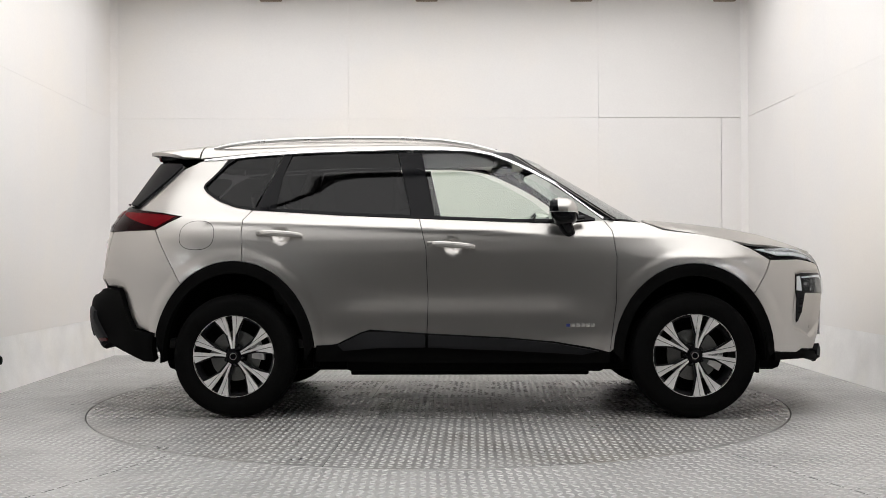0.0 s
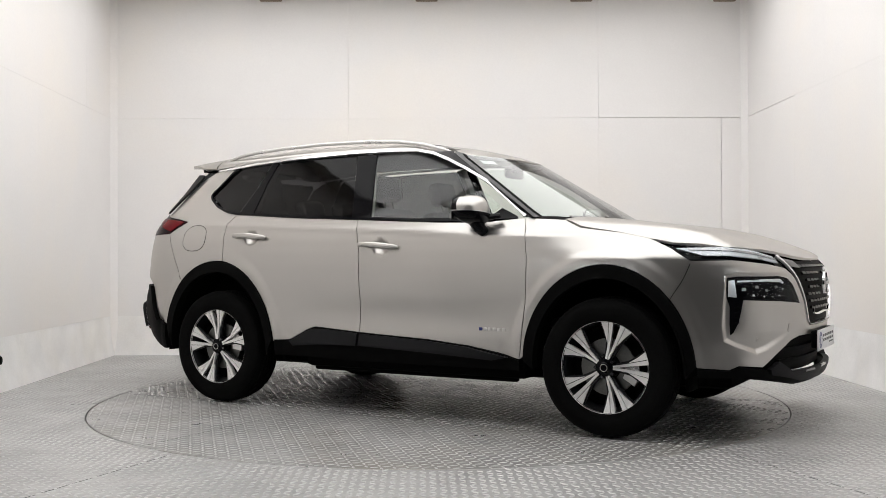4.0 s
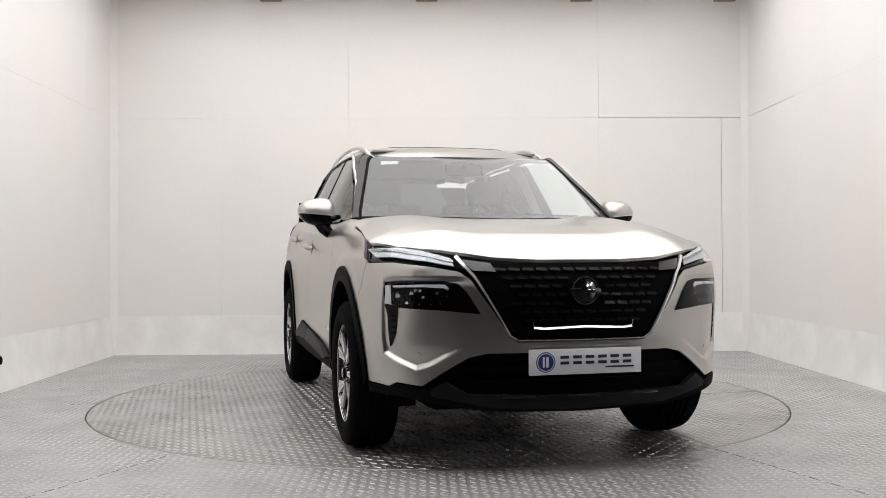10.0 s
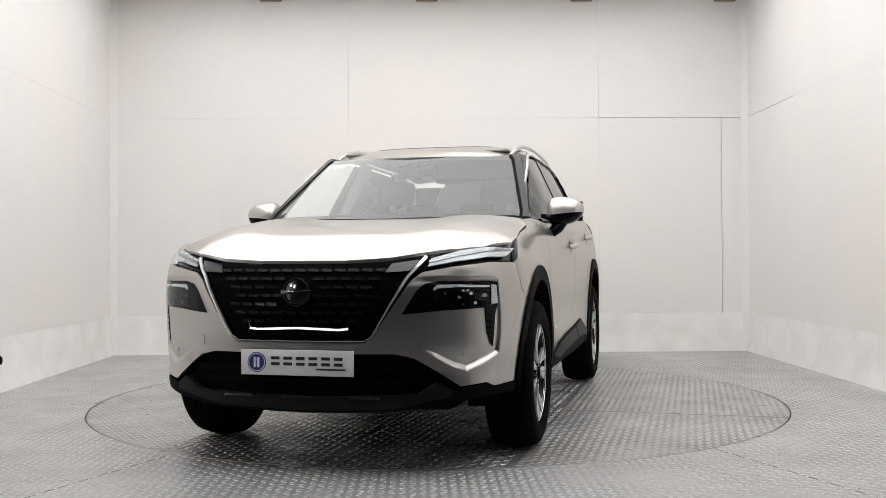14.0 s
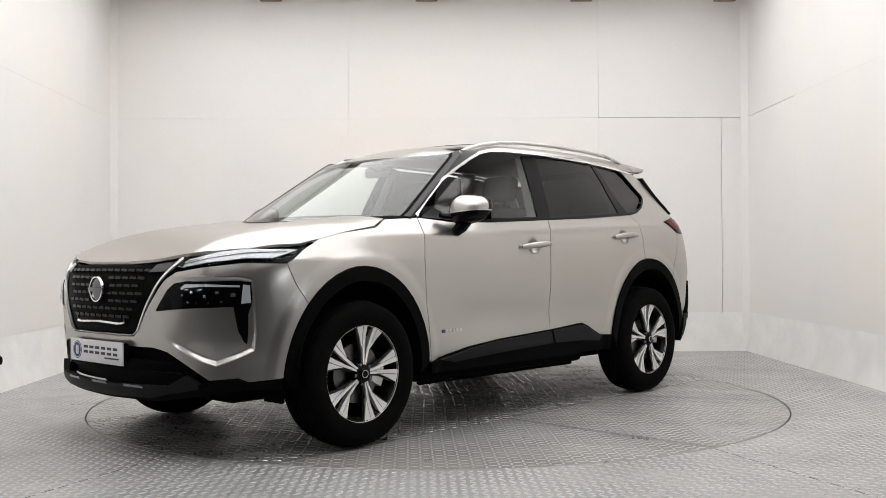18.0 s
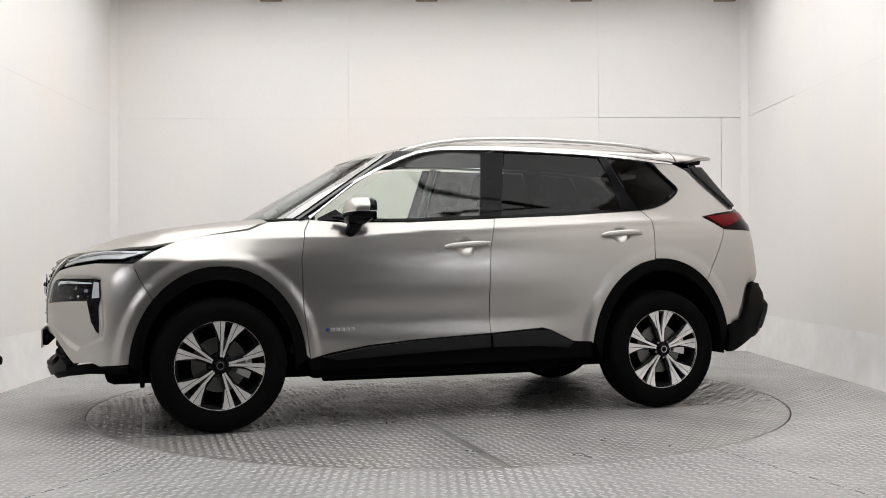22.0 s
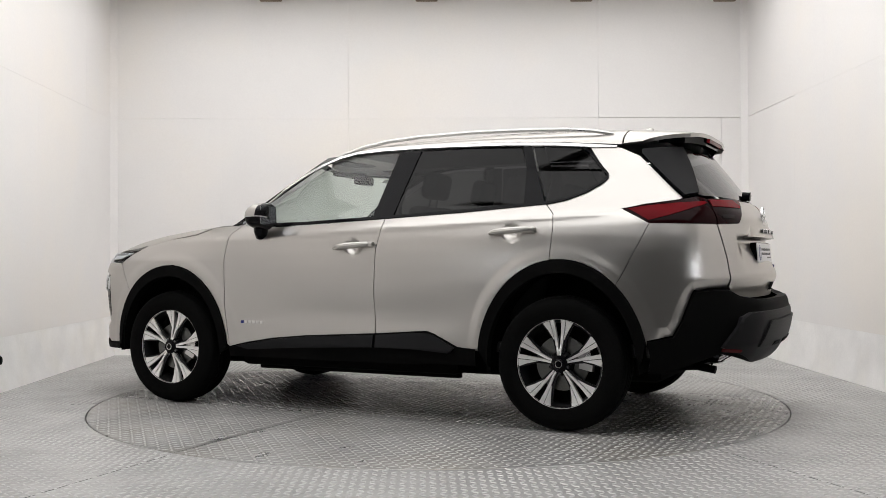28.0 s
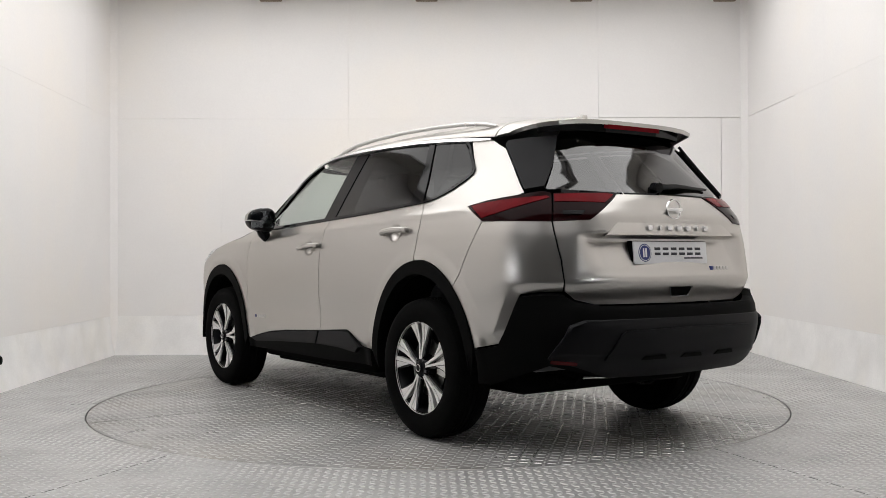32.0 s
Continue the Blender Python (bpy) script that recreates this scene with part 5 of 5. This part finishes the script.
# exterior mirrors
for sg in (1, -1):
    def shell(z_lo, z_hi, grow=0.0, n=28, m=18, front=None):
        bm = bmesh.new()
        rows = []
        for j in range(m + 1):
            zt = z_lo + (z_hi - z_lo) * j / m
            e = max(0.0, 1 - abs(zt) ** 2.6) ** (1 / 2.6)
            row = []
            for i in range(n):
                a = 2 * math.pi * i / n
                c, s_ = math.cos(a), math.sin(a)
                qx = math.copysign(abs(c) ** 0.56, c) * e
                qy = math.copysign(abs(s_) ** 0.56, s_) * e
                fx = 0.098 * (1.0 if c > 0 else 0.62)
                x = 0.580 + (fx + grow) * qx - 0.03 * (qy > 0) * qy * 0.8 - 0.012 * zt
                y = 0.942 + (0.104 + grow) * qy
                z = 1.209 + (0.083 + grow) * zt * (1 - 0.22 * qy) + 0.006 * qy
                row.append(bm.verts.new((x, y * sg, z)))
            rows.append(row)
        for p, q in zip(rows, rows[1:]):
            for i in range(n):
                bm.faces.new((p[i], p[(i + 1) % n], q[(i + 1) % n], q[i]))
        bmesh.ops.remove_doubles(bm, verts=bm.verts[:], dist=1e-5)
        if front is not None:
            gone = [f for f in bm.faces if (f.calc_center_median().x > 0.548) != front]
            bmesh.ops.delete(bm, geom=gone, context="FACES")
        return bm
    cap = part("mirror_cap", shell(-0.12, 1.0, front=True), PAINT, car, smooth=60)
    part("mirror_rim", shell(-0.12, 1.0, front=False), GLOSS, cap, smooth=60)
    part("mirror_housing", shell(-1.0, -0.10, -0.003), GLOSS, cap, smooth=60)
    part("mirror_band", shell(-0.17, -0.10, 0.001), SATIN, cap, smooth=60)
    bm = prism([(0.515, 1.155), (0.519, 1.268), (0.5165, 1.268), (0.5125, 1.155)], sg * 0.875, sg * 1.035, 0.0)
    part("mirror_glass", bm, MIRRORG, cap, smooth=0)
    bm = tube([(0.60, sg * 0.925, 1.150), (0.615, sg * 0.900, 1.115), (0.635, sg * 0.870, 1.085)], [0.042, 0.045, 0.036], 10, 0.8)
    part("mirror_foot", bm, GLOSS, cap, smooth=60)
    bm = tube([(0.60, sg * 0.91, 1.150), (0.66, sg * 0.86, 1.172), (0.72, sg * 0.835, 1.178)], [0.03, 0.026, 0.02], 8, 0.7)
    part("mirror_arm", bm, GLOSS, cap, smooth=60)

# roof rails
for sg in (1, -1):
    rp = [(0.27, 0.566, 1.578), (0.20, 0.568, 1.606), (0.05, 0.572, 1.646), (-0.12, 0.575, 1.672), (-0.35, 0.575, 1.687), (-0.70, 0.572, 1.694), (-1.05, 0.564, 1.688), (-1.30, 0.556, 1.676), (-1.45, 0.548, 1.660), (-1.56, 0.540, 1.638)]
    rail = part("roof_rail", tube([(x, sg * y, z) for x, y, z in rp], [0.009, 0.012] + [0.0125] * 7 + [0.008], 10, 0.95), SATIN, car, smooth=60)

# roof aerial
bm = prism([(-1.46, 1.675), (-1.66, 1.668), (-1.655, 1.728), (-1.635, 1.733), (-1.55, 1.703)], -0.018, 0.018, 0.006)
part("roof_aerial", bm, PAINT, car)


# plates and badges: plain bars stand in for the lettering
def plate(x, y, z, tilt, face, parent):
    """A number-plate board in the y-z plane; face 1 looks forwards, -1 backwards."""
    m = pose(x, y, z, 0, tilt, 0 if face > 0 else 180)
    e = part("plate_board", box(-0.004, 0.004, -0.26, 0.26, -0.055, 0.055, 0.002), PLATEW, parent, "white show plate with a navy disc and dark bars")
    e.matrix_basis = m
    bm = lathe([(0.0005, 0.0052), (0.043, 0.0052), (0.044, 0.004)], 28)
    for v in bm.verts:
        v.co = Vector((v.co.y, v.co.x - 0.185, v.co.z))
    part("navy_disc", bm, NAVY, e)
    bm = lathe([(0.036, 0.0056), (0.039, 0.0058), (0.0395, 0.005)], 28)
    for v in bm.verts:
        v.co = Vector((v.co.y, v.co.x - 0.185, v.co.z))
    part("disc_ring", bm, PLATEW, e)
    part("disc_mark", box(0.0045, 0.0058, -0.199, -0.190, -0.022, 0.022), PLATEW, e, smooth=0)
    part("disc_mark", box(0.0045, 0.0058, -0.184, -0.172, -0.022, 0.022), PLATEW, e, smooth=0)
    for k in range(6):
        y0 = -0.118 + k * 0.058
        for z0 in (-0.012, 0.013):
            part("print_bar", box(0.0040, 0.0053, y0, y0 + 0.040, z0, z0 + 0.013), INK, e, "dark printed bar", smooth=0)
    part("print_line", box(0.0040, 0.0053, 0.09, 0.225, -0.030, -0.023), INK, e, "fine printed line", smooth=0)
    return e


plate(2.298, 0.0, 0.494, 0, 1, car)
part("plate_holder", box(2.262, 2.293, -0.25, 0.25, 0.455, 0.545, 0.006), CLAD, car)
plate(-2.299, 0.035, 0.962, -5, -1, car)
part("plate_backing", box(-2.293, -2.26, -0.228, 0.298, 0.905, 1.02, 0.004), CLAD, car)


def emblem(x, z, r, parent, face, back):
    e = part("emblem", lathe([(r * 0.86, 0.0), (r * 0.88, 0.010), (r * 0.97, 0.010), (r, 0.0)], 40), CHROME, parent)
    part("emblem_bar", box(-r * 1.12, r * 1.12, 0.004, 0.013, -r * 0.15, r * 0.15, 0.003), CHROME if face < 0 else DCHROME, e)
    if back:
        part("emblem_disc", lathe([(0.0005, 0.010), (r * 0.45, 0.0085), (r * 0.82, 0.004), (r * 0.84, 0.0)], 32), DCHROME, e, smooth=60)
    e.matrix_basis = pose(x, 0, z, 0, 0, -90 if face > 0 else 90)
    return e


emblem(2.292, 0.798, 0.064, car, 1, True)
emblem(-2.284, 1.178, 0.052, car, -1, False)
# model lettering on the tailgate and the drive badges: raised bars
for k, w in enumerate((0.030, 0.012, 0.030, 0.030, 0.032, 0.010, 0.026)):
    y0 = 0.195 - k * 0.066
    p = tail(np.array([sr(y0)]), np.array([1.084]))[0]
    part("letter_bar", box(p[0] - 0.021, p[0] - 0.006, y0 - w / 2, y0 + w / 2, 1.072, 1.096, 0.002), CHROME, tailgate, "chrome raised bar")
for k in range(6):
    y0 = -0.245 - k * 0.028
    bx = float(tail(np.array([sr(y0)]), np.array([0.884]))[0][0]) + 0.010 * (abs(y0) < 0.42)
    part("badge_bar", box(bx - 0.005, bx + 0.012, y0 - 0.010, y0 + 0.010, 0.874, 0.894, 0.002), NAVY if k == 0 else SATIN, tailgate, "small silver badge bar")
for door, sg in zip(front_doors, (1, -1)):
    for k in range(6):
        p, n = at_skin(0.765 - (k if sg > 0 else 5 - k) * 0.029, 0.545, 0.0)
        part("badge_bar", box(p.x - 0.011, p.x + 0.011, sg * p.y - 0.003, sg * p.y + 0.003, p.z - 0.009, p.z + 0.009, 0.002), NAVY if k == 0 else SATIN, door, "small silver badge bar")

# filler flap on the car's right flank
ring = [(sx(-1.578 + 0.105 * math.copysign(abs(math.cos(a)) ** 0.8, math.cos(a)), 1.085), 1.085 + 0.088 * math.copysign(abs(math.sin(a)) ** 0.8, math.sin(a))) for a in [2 * math.pi * i / 28 for i in range(28)]]
panel("filler_gap", ring, GLOSS, car, off=0.0006, thick=0.0, gap=0, mirror=True)
panel("filler_flap", ring, PAINT, car, off=0.0014, thick=0.0, gap=0.003, mirror=True)
# towing-eye cover and parking sensors
panel("tow_cover", rounded([(sf(-0.545), 0.555), (sf(-0.490), 0.555), (sf(-0.490), 0.603), (sf(-0.545), 0.603)], 0.01), PAINT, bumper_front, off=0.003, thick=0.004, gap=0, offset_at=scoop)
for y in (-0.72, 0.72):
    panel("sensor", [(sf(y) + 0.010 * math.cos(a), 0.520 + 0.010 * math.sin(a)) for a in [i * math.pi / 6 for i in range(12)]], PAINT, bumper_front, off=0.003, thick=0.004, gap=0, offset_at=scoop)
# wipers
part("rear_wiper", tube([(-2.205, 0.02, 1.292), (-2.195, -0.12, 1.302), (-2.150, -0.40, 1.298)], [0.022, 0.016, 0.008], 8, 0.8), GLOSS, car)
part("wiper_hub", tube([(-2.18, 0.03, 1.292), (-2.225, 0.03, 1.288)], 0.026, 12), GLOSS, car)
part("wiper", tube([(1.10, -0.20, 1.176), (1.06, 0.10, 1.182), (0.98, 0.52, 1.180)], [0.010, 0.008, 0.005], 6), CLAD, car)
part("wiper", tube([(1.02, -0.55, 1.172), (1.06, -0.25, 1.178), (1.07, 0.10, 1.172)], [0.010, 0.008, 0.005], 6), CLAD, car)
# tailgate release, exhaust, small underside fittings
panel("release_recess", [(sr(0.075), 0.795), (sr(-0.075), 0.795), (sr(-0.055), 0.752), (sr(0.055), 0.752)], DARK, tailgate, surf=tail, off=0.002, thick=0.002, gap=0)
panel("release_rim", ribbon([(sr(0.080), 0.797), (sr(0.058), 0.750), (0, 0.749), (sr(-0.058), 0.750), (sr(-0.080), 0.797)], 0.004), DCHROME, tailgate, surf=tail, off=0.004, thick=0.003, gap=0)
part("exhaust_pipe", tube([(-1.6, 0.42, 0.31), (-2.0, 0.46, 0.34), (-2.10, 0.47, 0.325)], [0.022, 0.022, 0.022], 14), DARK, car)
part("silencer", tube([(-2.02, -0.42, 0.375), (-2.02, 0.30, 0.375)], [0.07, 0.07], 16, 0.6), DCHROME, car)
part("tail_pipe_trim", tube([(-2.07, -0.36, 0.352), (-2.09, -0.10, 0.346), (-2.09, 0.25, 0.346), (-2.07, 0.42, 0.352)], 0.008, 10), CHROME, car)
for sg in (1, -1):
    part("air_deflector", box(1.74, 1.765, sg * 0.70 - 0.07, sg * 0.70 + 0.07, 0.25, 0.36, 0.006), CLAD, car)
    part("air_deflector", box(-0.90, -0.875, sg * 0.72 - 0.06, sg * 0.72 + 0.06, 0.285, 0.38, 0.006), CLAD, car)
    part("jack_rail", box(-0.68, 0.76, sg * 0.70 - 0.02, sg * 0.70 + 0.02, 0.235, 0.275, 0.01), DARK, car)

# ---- the cabin ----
part("cabin_floor", box(-2.10, 0.95, -0.74, 0.74, 0.40, 0.46, 0.02), TRIM, car)
part("headlining", box(-1.75, 0.22, -0.54, 0.54, 1.610, 1.622, 0.004), HEADLINER, car)
bm = prism([(0.98, 0.55), (1.04, 1.10), (0.90, 1.135), (0.66, 1.120), (0.58, 1.05), (0.62, 0.90), (0.70, 0.55)], -0.72, 0.72, 0.02)
part("dashboard", bm, TRIM, car)
part("screen_display", box(0.60, 0.62, -0.14, 0.14, 1.07, 1.19, 0.006), GLOSS, car)
part("centre_console", box(-0.35, 0.66, -0.12, 0.12, 0.46, 0.80, 0.03), TRIM, car)


def seat(x, y, wide, rear=False):
    base = part("seat", box(x - 0.02, x + 0.50, y - wide / 2, y + wide / 2, 0.58, 0.74, 0.05), SEAT, car)
    bm = box(-0.07, 0.07, -wide / 2 + 0.01, wide / 2 - 0.01, 0.0, 0.62, 0.05, 3)
    b = part("backrest", bm, SEAT, base)
    b.matrix_basis = pose(x + 0.02, y, 0.66, 0, -14 if not rear else -18, 0)
    heads = (0,) if not rear else (-wide / 3, 0.0, wide / 3)
    for hy in heads:
        hm = box(-0.05, 0.05, -0.13, 0.13, 0.67 if not rear else 0.60, 0.84 if not rear else 0.74, 0.04, 3)
        h = part("headrest", hm, SEAT, base)
        h.matrix_basis = pose(x + 0.03, y + hy, 0.66, 0, -13 if not rear else -18, 0)
        for d in (-0.05, 0.05):
            pm = tube([(0, d, 0.55), (0, d, 0.70)], 0.007, 8)
            ps = part("headrest_post", pm, STEEL, base)
            ps.matrix_basis = h.matrix_basis.copy()
    return base


seat(-0.22, 0.37, 0.52)
seat(-0.22, -0.37, 0.52)
seat(-1.10, 0.0, 1.30, True)
# steering wheel on the car's right
bm = lathe([(0.185 + 0.014 * math.cos(a), 0.014 * math.sin(a)) for a in [2 * math.pi * i / 10 for i in range(11)]], 40)
sw = part("steering_wheel", bm, TRIM, car)
sw.matrix_basis = pose(0.47, -0.37, 1.02, 0, 0, 90) @ pose(0, 0, 0, 24, 0, 0)
part("wheel_boss", box(-0.075, 0.075, -0.02, 0.03, -0.065, 0.065, 0.02), TRIM, sw)
part("wheel_spoke", box(-0.18, 0.18, -0.010, 0.012, -0.022, 0.022, 0.008), SATIN, sw)
part("wheel_spoke", box(-0.022, 0.022, -0.010, 0.012, -0.18, 0.0, 0.008), SATIN, sw)
im = part("interior_mirror", box(0.38, 0.41, -0.12, 0.12, 1.455, 1.52, 0.014), GLOSS, car)
part("mirror_stalk", tube([(0.41, 0, 1.50), (0.49, 0, 1.535)], 0.014, 8), CLAD, im)
part("camera_box", box(0.40, 0.515, -0.05, 0.05, 1.515, 1.542, 0.012), TRIM, im)
for sg in (1, -1):
    part("sun_visor", box(0.20, 0.34, sg * 0.36 - 0.19, sg * 0.36 + 0.19, 1.56, 1.572, 0.004), HEADLINER, car)
    part("pillar_trim", tube([(-0.22, sg * 0.78, 1.10), (-0.28, sg * 0.66, 1.40), (-0.32, sg * 0.58, 1.59)], 0.045, 8, 0.6), HEADLINER, car)
    part("pillar_trim", tube([(-1.22, sg * 0.74, 1.15), (-1.18, sg * 0.64, 1.42), (-1.10, sg * 0.56, 1.59)], 0.055, 8, 0.6), HEADLINER, car)
    part("seat_belt", box(-0.275, -0.27, sg * 0.70 - 0.022, sg * 0.70 + 0.022, 0.80, 1.40, 0.001), CLAD, car)
part("load_cover", box(-2.05, -1.32, -0.66, 0.66, 1.02, 1.04, 0.008), TRIM, car)


def motions():
    turn = [(0.0, -1.79), (1.0, -8.73), (2.0, -15.82), (3.0, -22.95), (4.0, -30.4), (5.0, -38.0), (6.0, -45.68), (7.0, -53.0), (8.0, -60.4), (9.0, -67.91), (10.0, -75.28), (11.0, -82.71), (12.0, -90.15),
            (13.0, -97.48), (14.0, -104.51), (15.0, -111.55), (16.0, -118.62), (17.0, -125.75), (18.0, -132.95), (19.0, -140.37), (20.0, -147.75), (21.0, -154.93), (22.0, -162.24), (23.0, -169.56),
            (24.0, -176.72), (25.0, -184.0), (26.0, -191.33), (27.0, -198.67), (28.0, -206.02), (29.0, -213.32), (30.0, -220.66), (31.0, -228.11), (32.0, -235.46)]
    walk(car, [(t, pose(0, 0, 0, 0, 0, a) @ pose(0.172, 0.021, 0.0022)) for t, a in turn])
    walk(table, [(t, pose(0, 0, 0, 0, 0, a)) for t, a in turn])


motions()
